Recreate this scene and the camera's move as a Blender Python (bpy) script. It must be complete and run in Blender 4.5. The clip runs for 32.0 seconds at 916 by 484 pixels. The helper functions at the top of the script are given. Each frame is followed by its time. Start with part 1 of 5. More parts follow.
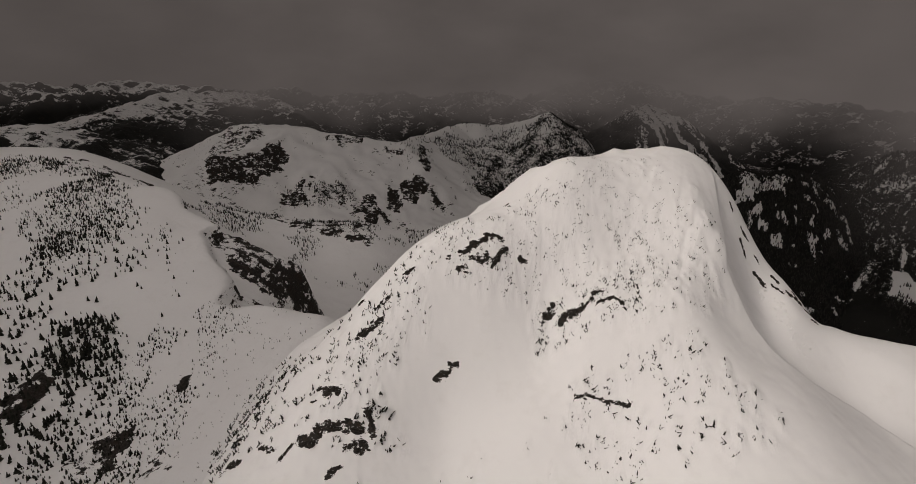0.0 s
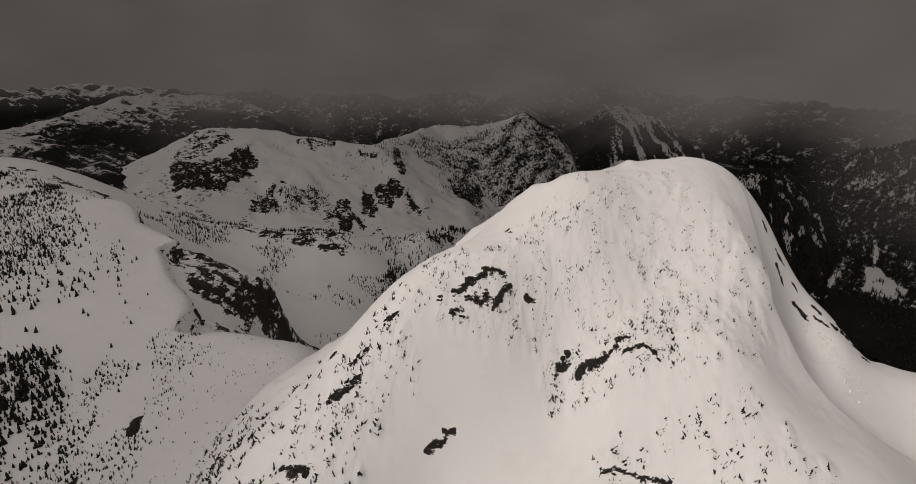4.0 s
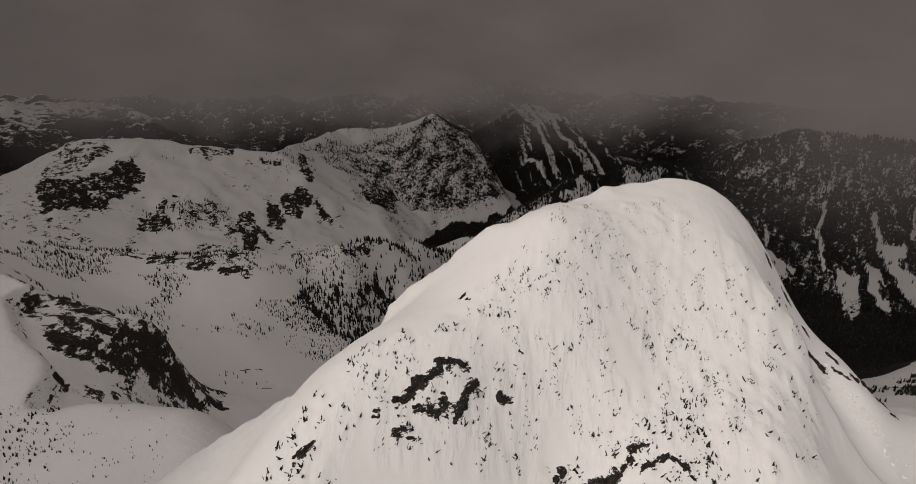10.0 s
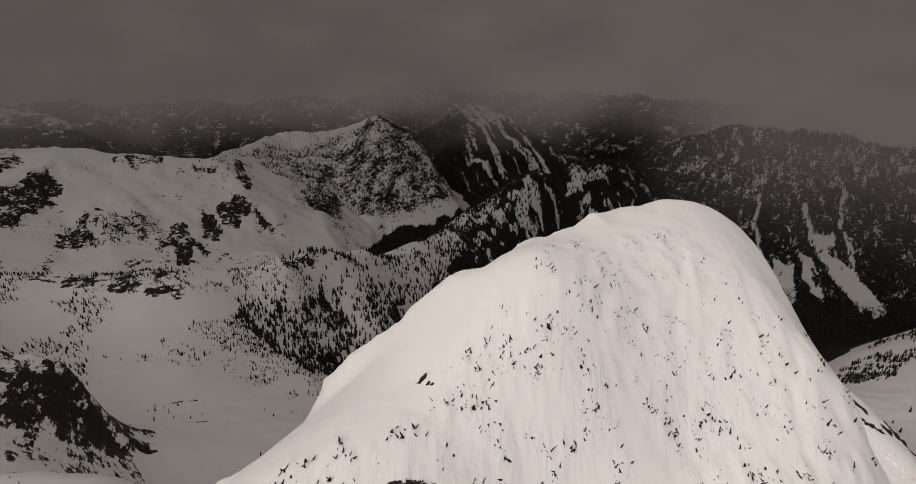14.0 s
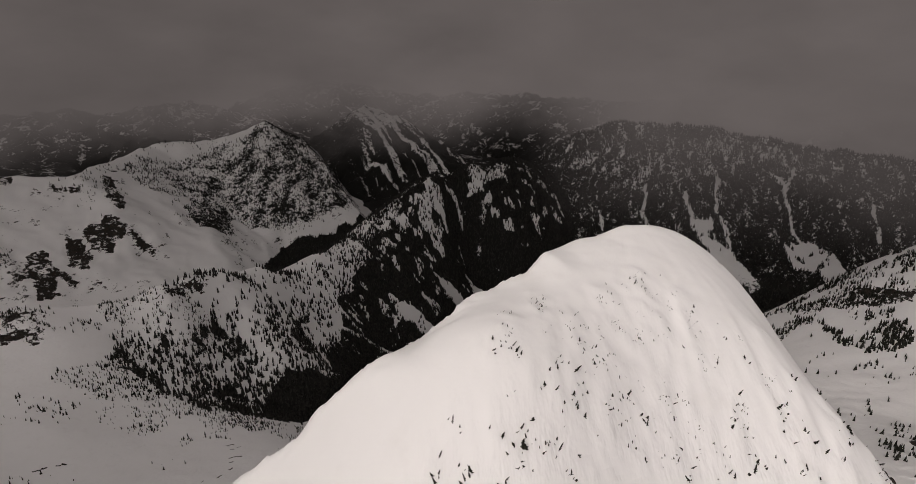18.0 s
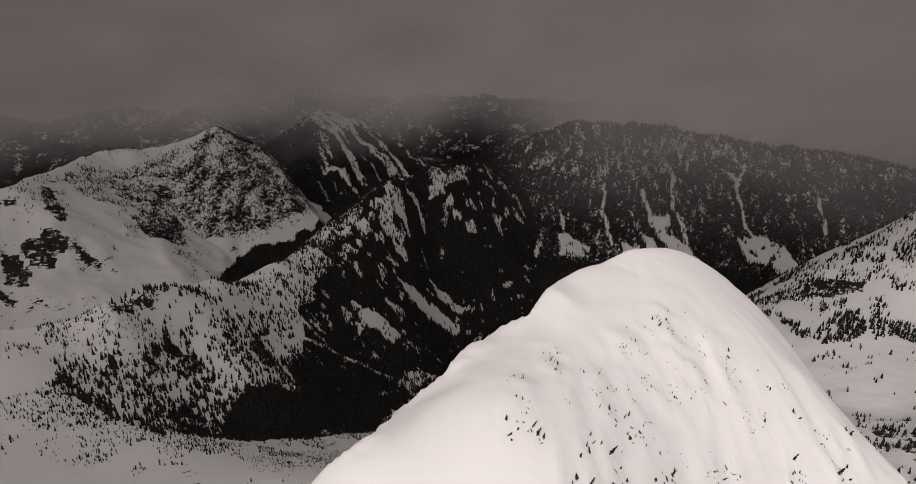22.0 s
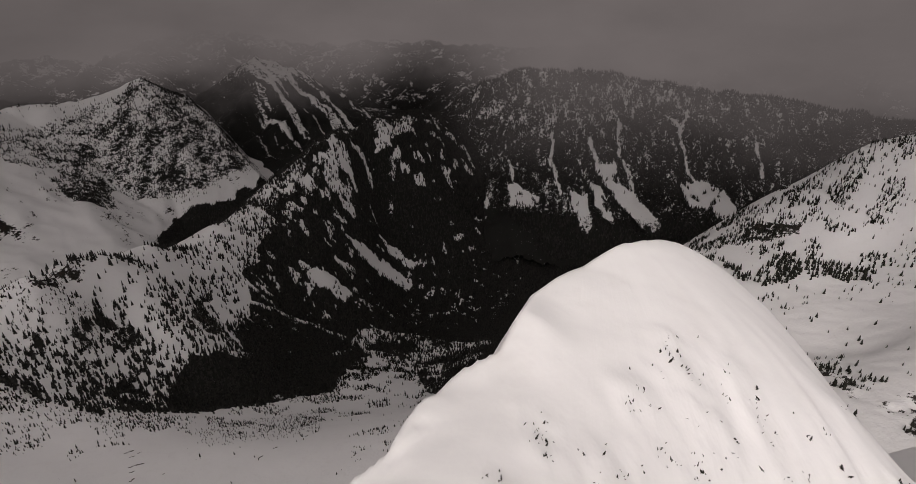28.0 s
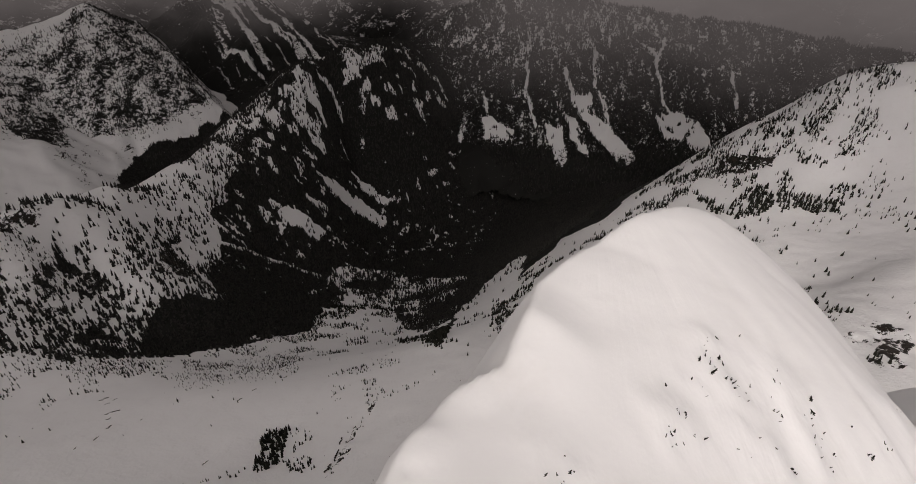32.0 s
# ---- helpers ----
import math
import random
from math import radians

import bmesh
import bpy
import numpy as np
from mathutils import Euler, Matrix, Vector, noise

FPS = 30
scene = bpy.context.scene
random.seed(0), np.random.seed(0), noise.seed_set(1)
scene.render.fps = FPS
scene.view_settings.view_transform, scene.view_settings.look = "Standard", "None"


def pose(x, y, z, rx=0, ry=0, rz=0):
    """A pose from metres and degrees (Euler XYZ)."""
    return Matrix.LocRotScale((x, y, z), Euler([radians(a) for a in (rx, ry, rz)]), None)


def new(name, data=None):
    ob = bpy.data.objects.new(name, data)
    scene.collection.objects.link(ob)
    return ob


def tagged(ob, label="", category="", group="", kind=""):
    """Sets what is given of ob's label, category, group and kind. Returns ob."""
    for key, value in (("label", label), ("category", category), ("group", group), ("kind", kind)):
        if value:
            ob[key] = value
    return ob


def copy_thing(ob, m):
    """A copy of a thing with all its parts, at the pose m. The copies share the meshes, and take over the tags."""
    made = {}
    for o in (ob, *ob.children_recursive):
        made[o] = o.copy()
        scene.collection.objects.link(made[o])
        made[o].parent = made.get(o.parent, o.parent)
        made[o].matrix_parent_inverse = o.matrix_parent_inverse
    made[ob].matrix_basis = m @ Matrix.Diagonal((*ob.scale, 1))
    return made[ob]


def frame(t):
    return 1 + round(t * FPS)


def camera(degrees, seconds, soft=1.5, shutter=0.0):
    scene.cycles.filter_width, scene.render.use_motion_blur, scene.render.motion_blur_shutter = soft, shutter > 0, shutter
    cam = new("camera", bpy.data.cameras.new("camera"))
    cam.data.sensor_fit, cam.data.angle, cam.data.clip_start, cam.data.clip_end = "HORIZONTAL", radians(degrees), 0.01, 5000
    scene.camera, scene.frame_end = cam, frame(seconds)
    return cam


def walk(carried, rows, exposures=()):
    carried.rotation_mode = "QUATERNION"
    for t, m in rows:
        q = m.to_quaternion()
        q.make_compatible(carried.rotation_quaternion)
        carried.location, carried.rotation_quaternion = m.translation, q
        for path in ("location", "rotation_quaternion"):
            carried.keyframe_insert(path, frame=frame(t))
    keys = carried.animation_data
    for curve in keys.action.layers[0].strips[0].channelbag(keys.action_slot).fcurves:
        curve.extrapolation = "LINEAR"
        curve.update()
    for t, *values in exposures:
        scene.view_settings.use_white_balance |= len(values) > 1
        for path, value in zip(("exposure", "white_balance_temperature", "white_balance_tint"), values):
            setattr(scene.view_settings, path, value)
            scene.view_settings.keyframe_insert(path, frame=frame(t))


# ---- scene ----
cam = camera(79.61, 32.0, 0.8)
# seconds, place, yaw, pitch, roll
PATH = [
    (0, 0.00, -0.00, 453.24, -0.885, -19.546, 0.788),
    (0.5, -0.48, 4.13, 452.81, -0.924, -19.575, 0.750),
    (1, -1.21, 8.46, 452.57, -1.029, -19.605, 0.737),
    (1.5, -1.96, 12.84, 452.19, -1.119, -19.576, 0.765),
    (2, -2.61, 17.18, 452.05, -1.198, -19.552, 0.758),
    (2.5, -3.18, 21.81, 451.88, -1.291, -19.508, 0.766),
    (4.5, -4.79, 41.44, 451.23, -4.651, -19.411, 0.495),
    (5, -5.26, 45.77, 451.35, -5.571, -19.407, 0.427),
    (5.5, -5.59, 50.36, 451.13, -5.980, -19.409, 0.460),
    (6, -5.90, 55.06, 450.83, -6.261, -19.378, 0.566),
    (6.5, -6.21, 59.59, 450.69, -6.524, -19.382, 0.553),
    (7, -6.36, 63.70, 450.63, -6.665, -19.353, 0.535),
    (7.5, -6.39, 68.21, 450.55, -7.481, -19.330, 0.510),
    (8, -6.26, 72.53, 450.46, -9.702, -19.305, 0.486),
    (8.5, -6.20, 76.81, 450.50, -11.476, -19.326, 0.447),
    (9, -5.98, 81.20, 450.37, -12.187, -19.338, 0.383),
    (9.5, -5.76, 85.40, 450.36, -12.550, -19.358, 0.340),
    (10, -5.28, 89.72, 450.21, -12.987, -19.359, 0.290),
    (10.5, -4.69, 93.75, 450.15, -14.121, -19.368, 0.248),
    (11, -4.07, 98.04, 450.00, -15.873, -19.381, 0.165),
    (11.5, -3.36, 102.42, 449.81, -16.919, -19.375, 0.164),
    (12, -2.41, 106.84, 449.61, -17.549, -19.390, 0.058),
    (12.5, -1.50, 111.08, 449.33, -17.995, -19.366, 0.053),
    (13, -0.53, 115.34, 449.17, -18.311, -19.338, 0.101),
    (13.5, 0.49, 119.53, 449.10, -18.566, -19.324, 0.083),
    (15.5, 5.95, 137.24, 447.80, -20.222, -19.307, -0.164),
    (16, 7.15, 141.31, 447.63, -22.123, -19.280, -0.217),
    (16.5, 8.12, 145.00, 447.65, -24.207, -19.243, -0.262),
    (17, 9.00, 148.53, 447.64, -26.288, -19.201, -0.340),
    (17.5, 9.89, 151.95, 447.60, -28.252, -19.193, -0.364),
    (18, 10.75, 155.18, 447.54, -29.332, -19.178, -0.394),
    (18.5, 11.82, 158.37, 447.41, -29.586, -19.186, -0.377),
    (19, 12.51, 161.08, 447.40, -30.034, -19.134, -0.380),
    (19.5, 12.89, 163.38, 447.71, -30.938, -19.098, -0.483),
    (20, 13.28, 165.54, 447.90, -31.949, -19.037, -0.522),
    (20.5, 13.92, 167.72, 447.95, -32.309, -18.941, -0.587),
    (21, 14.34, 169.16, 447.93, -32.556, -18.962, -0.606),
    (21.5, 14.79, 170.13, 447.73, -32.923, -19.015, -0.655),
    (22, 15.68, 171.28, 447.34, -33.594, -19.071, -0.686),
    (22.5, 16.55, 172.44, 447.09, -34.695, -19.164, -0.740),
    (23, 17.13, 173.57, 447.15, -36.035, -19.230, -0.803),
    (23.5, 17.84, 174.76, 447.31, -36.782, -19.312, -0.874),
    (24, 18.34, 175.78, 447.56, -37.278, -19.394, -0.845),
    (24.5, 19.28, 177.07, 447.65, -37.623, -19.450, -0.831),
    (26.5, 24.89, 183.79, 446.99, -38.568, -19.551, -0.734),
    (27, 26.44, 185.64, 446.64, -38.748, -20.181, -0.704),
    (27.5, 27.61, 187.34, 446.64, -38.946, -21.740, -0.681),
    (28, 28.73, 189.05, 446.66, -39.098, -24.230, -0.601),
    (28.5, 30.03, 190.92, 446.61, -39.245, -27.269, -0.522),
    (29, 31.40, 192.80, 446.54, -39.405, -29.487, -0.483),
    (29.5, 32.61, 194.70, 446.54, -39.600, -30.730, -0.366),
    (30, 33.77, 196.26, 446.22, -39.846, -31.130, -0.300),
    (30.5, 34.75, 197.71, 446.00, -40.306, -31.095, -0.253),
    (31, 35.61, 199.07, 445.71, -40.778, -31.055, -0.178),
    (31.5, 35.79, 199.78, 445.66, -41.027, -31.071, -0.084),
    (32, 35.90, 200.29, 445.61, -42.085, -31.121, -0.105),
]
walk(cam, [(t, pose(x, y, z, 90 + pitch, 0, yaw) @ pose(0, 0, 0, 0, 0, roll)) for t, x, y, z, yaw, pitch, roll in PATH], exposures=[(0, -0.36, 7080, 16), (8, -0.3, 7050, 16), (14, -0.19, 7000, 16.5), (18, -0.07, 6900, 17), (21, 0.05, 6850, 18), (26, 0.15, 6800, 18), (32, 0.12, 6800, 17)])

# ---- light ----
SUN_ELEVATION, SUN_AZIMUTH = 36, 238  # degrees; azimuth clockwise from +y
world = bpy.data.worlds.new("sky")
scene.world = world
world.use_nodes = True
wn, wl = world.node_tree.nodes, world.node_tree.links
sky = wn.new("ShaderNodeTexSky")
sky.sky_type, sky.sun_disc = "NISHITA", False
sky.sun_elevation, sky.sun_rotation = radians(SUN_ELEVATION), radians(SUN_AZIMUTH)
sky.air_density, sky.dust_density = 1.0, 3.0
pale = wn.new("ShaderNodeHueSaturation")
pale.inputs["Saturation"].default_value = 0.12
wl.new(sky.outputs[0], pale.inputs["Color"])
wl.new(pale.outputs[0], wn["Background"].inputs["Color"])
wn["Background"].inputs["Strength"].default_value = 0.118

sun_data = bpy.data.lights.new("sun", "SUN")
sun_data.energy, sun_data.angle, sun_data.color = 1.12, radians(11), (1.0, 0.982, 0.92)
sun = new("sun", sun_data)
a, e = radians(SUN_AZIMUTH), radians(SUN_ELEVATION)
TO_SUN = Vector((math.sin(a) * math.cos(e), math.cos(a) * math.cos(e), math.sin(e)))
sun.rotation_mode = "QUATERNION"
sun.rotation_quaternion = TO_SUN.to_track_quat("Z", "Y")
sun.location = (0, -300, 900)

# ---- materials ----
def nodes(name):
    m = bpy.data.materials.new(name)
    m.use_nodes = True
    t = m.node_tree
    return m, t.nodes, t.links, t.nodes["Principled BSDF"]


def coords(n, l, scale=(1, 1, 1)):
    """Object coordinates in metres, stretched by scale."""
    tc, mp = n.new("ShaderNodeTexCoord"), n.new("ShaderNodeMapping")
    mp.inputs["Scale"].default_value = scale
    l.new(tc.outputs["Object"], mp.inputs["Vector"])
    return mp.outputs[0]


def tex(n, l, vec, size, detail=5.0, rough=0.55):
    """Noise with grains about size metres across."""
    t = n.new("ShaderNodeTexNoise")
    t.inputs["Scale"].default_value, t.inputs["Detail"].default_value, t.inputs["Roughness"].default_value = 1 / size, detail, rough
    l.new(vec, t.inputs["Vector"])
    return t.outputs["Fac"]


def ramp(n, l, fac, *stops):
    r = n.new("ShaderNodeValToRGB")
    while len(r.color_ramp.elements) < len(stops):
        r.color_ramp.elements.new(0.5)
    for el, (at, col) in zip(r.color_ramp.elements, stops):
        el.position, el.color = at, (*col, 1) if len(col) == 3 else col
    l.new(fac, r.inputs[0])
    return r.outputs["Color"]


def mix(n, l, fac, a, b):
    m = n.new("ShaderNodeMix")
    m.data_type = "RGBA"
    l.new(fac, m.inputs[0]) if not isinstance(fac, float) else setattr(m.inputs[0], "default_value", fac)
    for sock, v in ((m.inputs[6], a), (m.inputs[7], b)):
        if isinstance(v, tuple):
            sock.default_value = (*v, 1)
        else:
            l.new(v, sock)
    return m.outputs[2]


def arith(n, l, op, a, b, clamp=False):
    m = n.new("ShaderNodeMath")
    m.operation, m.use_clamp = op, clamp
    for sock, v in zip(m.inputs, (a, b)):
        if isinstance(v, (int, float)):
            sock.default_value = v
        else:
            l.new(v, sock)
    return m.outputs[0]


def attr(n, name):
    a = n.new("ShaderNodeAttribute")
    a.attribute_name = name
    return a.outputs["Fac"]


def bump(n, l, height, depth, b, strength=1.0):
    k = n.new("ShaderNodeBump")
    k.inputs["Distance"].default_value, k.inputs["Strength"].default_value = depth, strength
    l.new(height, k.inputs["Height"])
    l.new(k.outputs[0], b.inputs["Normal"])


def rock_colour(n, l, vec, size=1.0):
    grain = tex(n, l, vec, 0.8 * size, 7, 0.7)
    patch = tex(n, l, vec, 6 * size, 4)
    base = ramp(n, l, grain, (0.3, (0.011, 0.0095, 0.0085)), (0.52, (0.028, 0.0245, 0.0215)), (0.76, (0.085, 0.075, 0.066)))
    return mix(n, l, ramp(n, l, patch, (0.5, (0, 0, 0)), (0.7, (0.55, 0.55, 0.55))), base, (0.05, 0.032, 0.024)), grain


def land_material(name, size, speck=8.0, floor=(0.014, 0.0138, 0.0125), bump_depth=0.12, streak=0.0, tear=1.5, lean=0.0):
    """Snow, with bare rock where the attribute 'rock' breaks through, needle litter and brush where 'forest' does; the
    floor colour is darkened to hold the firs' shade.
    """
    m, n, l, b = nodes(name)
    vec = coords(n, l)
    big, small = tex(n, l, vec, 45, 4), tex(n, l, vec, 1.6 * size, 6, 0.6)
    snow = mix(n, l, big, (0.80, 0.795, 0.79), (0.86, 0.858, 0.855))
    snow = mix(n, l, ramp(n, l, tex(n, l, vec, 9, 5, 0.65), (0.55, (0, 0, 0)), (0.8, (0.35, 0.35, 0.35))), snow, (0.70, 0.685, 0.66))
    rock, grain = rock_colour(n, l, vec, size)
    ragged = arith(n, l, "MULTIPLY", arith(n, l, "SUBTRACT", tex(n, l, vec, 11 * size, 10, 0.76), 0.5), 1.7 * tear)
    ledge = arith(n, l, "MULTIPLY", arith(n, l, "SUBTRACT", tex(n, l, coords(n, l, (1, 1, 4)), 7 * size, 6, 0.66), 0.5), tear)
    ragged = arith(n, l, "ADD", ragged, ledge)
    if lean:
        # snow does not lie where the ground is steep
        face, up = n.new("ShaderNodeNewGeometry"), n.new("ShaderNodeSeparateXYZ")
        l.new(face.outputs["Normal"], up.inputs[0])
        ragged = arith(n, l, "ADD", ragged, arith(n, l, "MULTIPLY", arith(n, l, "SUBTRACT", 0.72, up.outputs["Z"]), lean))
    ragged = arith(n, l, "MULTIPLY", ragged, arith(n, l, "MULTIPLY", attr(n, "rock"), 3.5, True))
    bare = arith(n, l, "MULTIPLY", arith(n, l, "SUBTRACT", arith(n, l, "ADD", attr(n, "rock"), ragged), 0.47), 14, True)
    spot = arith(n, l, "MULTIPLY", arith(n, l, "SUBTRACT", tex(n, l, vec, 4 * speck, 11, 0.8), 0.5), 2.9)
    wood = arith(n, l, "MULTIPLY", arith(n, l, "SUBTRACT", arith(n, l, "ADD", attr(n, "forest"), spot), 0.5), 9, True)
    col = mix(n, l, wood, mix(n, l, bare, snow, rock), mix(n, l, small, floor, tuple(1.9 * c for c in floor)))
    l.new(col, b.inputs["Base Color"])
    b.inputs["Roughness"].default_value = 0.62
    b.inputs["Specular IOR Level"].default_value = 0.08
    rough = mix(n, l, bare, small, grain)
    if streak:
        # wind and sluff grooves down the fall line
        at = n.new("ShaderNodeSeparateXYZ")
        l.new(vec, at.inputs[0])
        px, py = arith(n, l, "SUBTRACT", at.outputs["X"], 98), arith(n, l, "SUBTRACT", at.outputs["Y"], 240)
        turn = arith(n, l, "MULTIPLY", arith(n, l, "ARCTAN2", py, px), 62)
        away = arith(n, l, "SQRT", arith(n, l, "ADD", arith(n, l, "MULTIPLY", px, px), arith(n, l, "MULTIPLY", py, py)), 0)
        lane = n.new("ShaderNodeCombineXYZ")
        l.new(turn, lane.inputs[0])
        l.new(arith(n, l, "MULTIPLY", away, 0.12), lane.inputs[1])
        groove = arith(n, l, "MULTIPLY", tex(n, l, lane.outputs[0], 2.2, 4, 0.6), ramp(n, l, tex(n, l, vec, 22, 3), (0.4, (0.05, 0.05, 0.05)), (0.7, (0.4, 0.4, 0.4))))
        # drifts and hollows round the snowed-in fir tips
        slant = n.new("ShaderNodeCombineXYZ")
        l.new(arith(n, l, "ADD", px, arith(n, l, "MULTIPLY", py, -0.45)), slant.inputs[0])
        l.new(arith(n, l, "MULTIPLY", py, 0.62), slant.inputs[1])
        drift = arith(n, l, "MULTIPLY", tex(n, l, slant.outputs[0], 1.1, 2, 0.5), arith(n, l, "MULTIPLY", attr(n, "lumpy"), 1.6))
        rough = arith(n, l, "ADD", mix(n, l, 0.9, rough, groove), drift)
    bump(n, l, rough, bump_depth * size + streak, b)
    return m


SNOW_PEAK = land_material("peak_snow", 0.4, bump_depth=0.1, streak=0.14, tear=1.5)
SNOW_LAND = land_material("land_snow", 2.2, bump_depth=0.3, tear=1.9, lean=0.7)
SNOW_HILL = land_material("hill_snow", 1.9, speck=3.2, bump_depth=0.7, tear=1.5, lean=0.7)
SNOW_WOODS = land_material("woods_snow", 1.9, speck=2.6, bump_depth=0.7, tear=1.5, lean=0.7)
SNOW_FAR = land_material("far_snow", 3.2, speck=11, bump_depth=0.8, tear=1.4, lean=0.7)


def rock_material():
    m, n, l, b = nodes("rock")
    vec = coords(n, l)
    col, grain = rock_colour(n, l, vec, 0.3)
    geo = n.new("ShaderNodeNewGeometry")
    up = n.new("ShaderNodeSeparateXYZ")
    l.new(geo.outputs["Normal"], up.inputs[0])
    lying = arith(n, l, "ADD", up.outputs["Z"], arith(n, l, "MULTIPLY", arith(n, l, "SUBTRACT", tex(n, l, vec, 0.5, 5, 0.7), 0.5), 0.9))
    l.new(mix(n, l, arith(n, l, "MULTIPLY", arith(n, l, "SUBTRACT", lying, 1.0), 12, True), col, (0.82, 0.815, 0.81)), b.inputs["Base Color"])
    b.inputs["Roughness"].default_value = 0.9
    b.inputs["Specular IOR Level"].default_value = 0.1
    bump(n, l, grain, 0.15, b)
    return m


def needle_material(name, dark, light):
    m, n, l, b = nodes(name)
    info = n.new("ShaderNodeObjectInfo")
    geo = n.new("ShaderNodeNewGeometry")
    vary = arith(n, l, "FRACT", arith(n, l, "ADD", info.outputs["Random"], geo.outputs["Random Per Island"]), 0)
    l.new(mix(n, l, vary, dark, light), b.inputs["Base Color"])
    b.inputs["Roughness"].default_value = 0.75
    b.inputs["Specular IOR Level"].default_value = 0.06
    return m


def bark_material():
    m, n, l, b = nodes("bark")
    l.new(ramp(n, l, tex(n, l, coords(n, l, (1, 1, 0.3)), 0.15, 5), (0.35, (0.04, 0.03, 0.022)), (0.7, (0.11, 0.085, 0.065))), b.inputs["Base Color"])
    b.inputs["Roughness"].default_value = 0.9
    return m


ROCK, BARK = rock_material(), bark_material()
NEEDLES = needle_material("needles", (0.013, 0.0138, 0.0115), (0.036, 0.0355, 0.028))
# for distant firs: paler and greyer, with the haze mixed into the colour
NEEDLES_HAZY = needle_material("needles_hazy", (0.019, 0.0185, 0.0178), (0.052, 0.05, 0.045))


def cloud_material(name, grey, low, high, cover=1.0, patch=500.0, ragged=0.5):
    """Drifting mist in billows, thickening from the height low to the height high; its grey is emitted, not lit."""
    m, n, l, b = nodes(name)
    out = n["Material Output"]
    vec = coords(n, l)
    split = n.new("ShaderNodeSeparateXYZ")
    l.new(vec, split.inputs[0])
    rise = arith(n, l, "DIVIDE", arith(n, l, "SUBTRACT", split.outputs["Z"], low), high - low)
    layered = coords(n, l, (1, 1, 1.7))
    billow = arith(n, l, "MULTIPLY", arith(n, l, "SUBTRACT", tex(n, l, layered, patch, 6, 0.6), 0.5), 2 * ragged)
    dense = n.new("ShaderNodeMapRange")
    dense.interpolation_type = "SMOOTHSTEP"
    dense.inputs["To Max"].default_value = cover
    l.new(arith(n, l, "ADD", rise, billow), dense.inputs["Value"])
    glow, clear, both = n.new("ShaderNodeEmission"), n.new("ShaderNodeBsdfTransparent"), n.new("ShaderNodeMixShader")
    shade = ramp(n, l, tex(n, l, coords(n, l, (1, 1, 2.2)), patch * 1.5, 5, 0.5), (0.3, tuple(0.87 * c for c in grey)), (0.7, tuple(1.13 * c for c in grey)))
    # the emitted glow is set brighter towards the east
    across = arith(n, l, "ADD", arith(n, l, "MULTIPLY", split.outputs["X"], 0.00005), arith(n, l, "MULTIPLY", split.outputs["Y"], -0.00001))
    l.new(shade, glow.inputs["Color"])
    l.new(arith(n, l, "ADD", across, 0.92), glow.inputs["Strength"])
    l.new(arith(n, l, "MULTIPLY", dense.outputs[0], attr(n, "thick")), both.inputs[0])
    l.new(clear.outputs[0], both.inputs[1])
    l.new(glow.outputs[0], both.inputs[2])
    l.new(both.outputs[0], out.inputs["Surface"])
    n.remove(b)
    return m
# ---- the shape of the land ----
def sheet(*lines, firm=40):
    """A smooth height field that bends through the given ridge, slope and valley lines."""
    c = np.array([p for line in lines for p in line], float)
    n = len(c)

    def kernel(x, y):
        r2 = (x[:, None] - c[:, 0]) ** 2 + (y[:, None] - c[:, 1]) ** 2
        return r2 * np.log(r2 / 1e4 + 1e-12) * 0.5

    plane = np.c_[np.ones(n), c[:, :2] / 100]
    big = np.block([[kernel(c[:, 0], c[:, 1]) + firm * np.eye(n), plane], [plane.T, np.zeros((3, 3))]])
    w = np.linalg.solve(big, np.r_[c[:, 2], 0, 0, 0])

    def height(x, y):
        x, y = np.asarray(x, float), np.asarray(y, float)
        fx, fy, out = x.ravel(), y.ravel(), []
        for i in range(0, len(fx), 20000):
            a, b = fx[i : i + 20000], fy[i : i + 20000]
            out.append(kernel(a, b) @ w[:n] + w[n] + w[n + 1] * a / 100 + w[n + 2] * b / 100)
        return np.concatenate(out).reshape(x.shape)

    return height


def smooth(a, b, v):
    u = np.clip((v - a) / (b - a), 0, 1)
    return u * u * (3 - 2 * u)


def hash2(i, j, seed):
    v = np.sin(i * 127.1 + j * 311.7 + seed * 74.7) * 43758.5453
    return v - np.floor(v)


def value(x, y, seed=0):
    """Value noise from 0 to 1."""
    i, j = np.floor(x), np.floor(y)
    u, v = x - i, y - j
    u, v = u * u * (3 - 2 * u), v * v * (3 - 2 * v)
    a = hash2(i, j, seed) * (1 - u) + hash2(i + 1, j, seed) * u
    b = hash2(i, j + 1, seed) * (1 - u) + hash2(i + 1, j + 1, seed) * u
    return a * (1 - v) + b * v


def fbm(x, y, size, octaves=4, seed=0, ridged=False):
    """Fractal noise about 0, from -1 to 1; ridged: with sharp crests."""
    out, amp, total = 0.0, 1.0, 0.0
    for k in range(octaves):
        v = value(x / size + 17.3 * k, y / size - 9.1 * k, seed + k) * 2 - 1
        out, total = out + amp * ((1 - 2 * np.abs(v)) if ridged else v), total + amp
        size, amp = size * 0.5, amp * 0.5
    return out / total


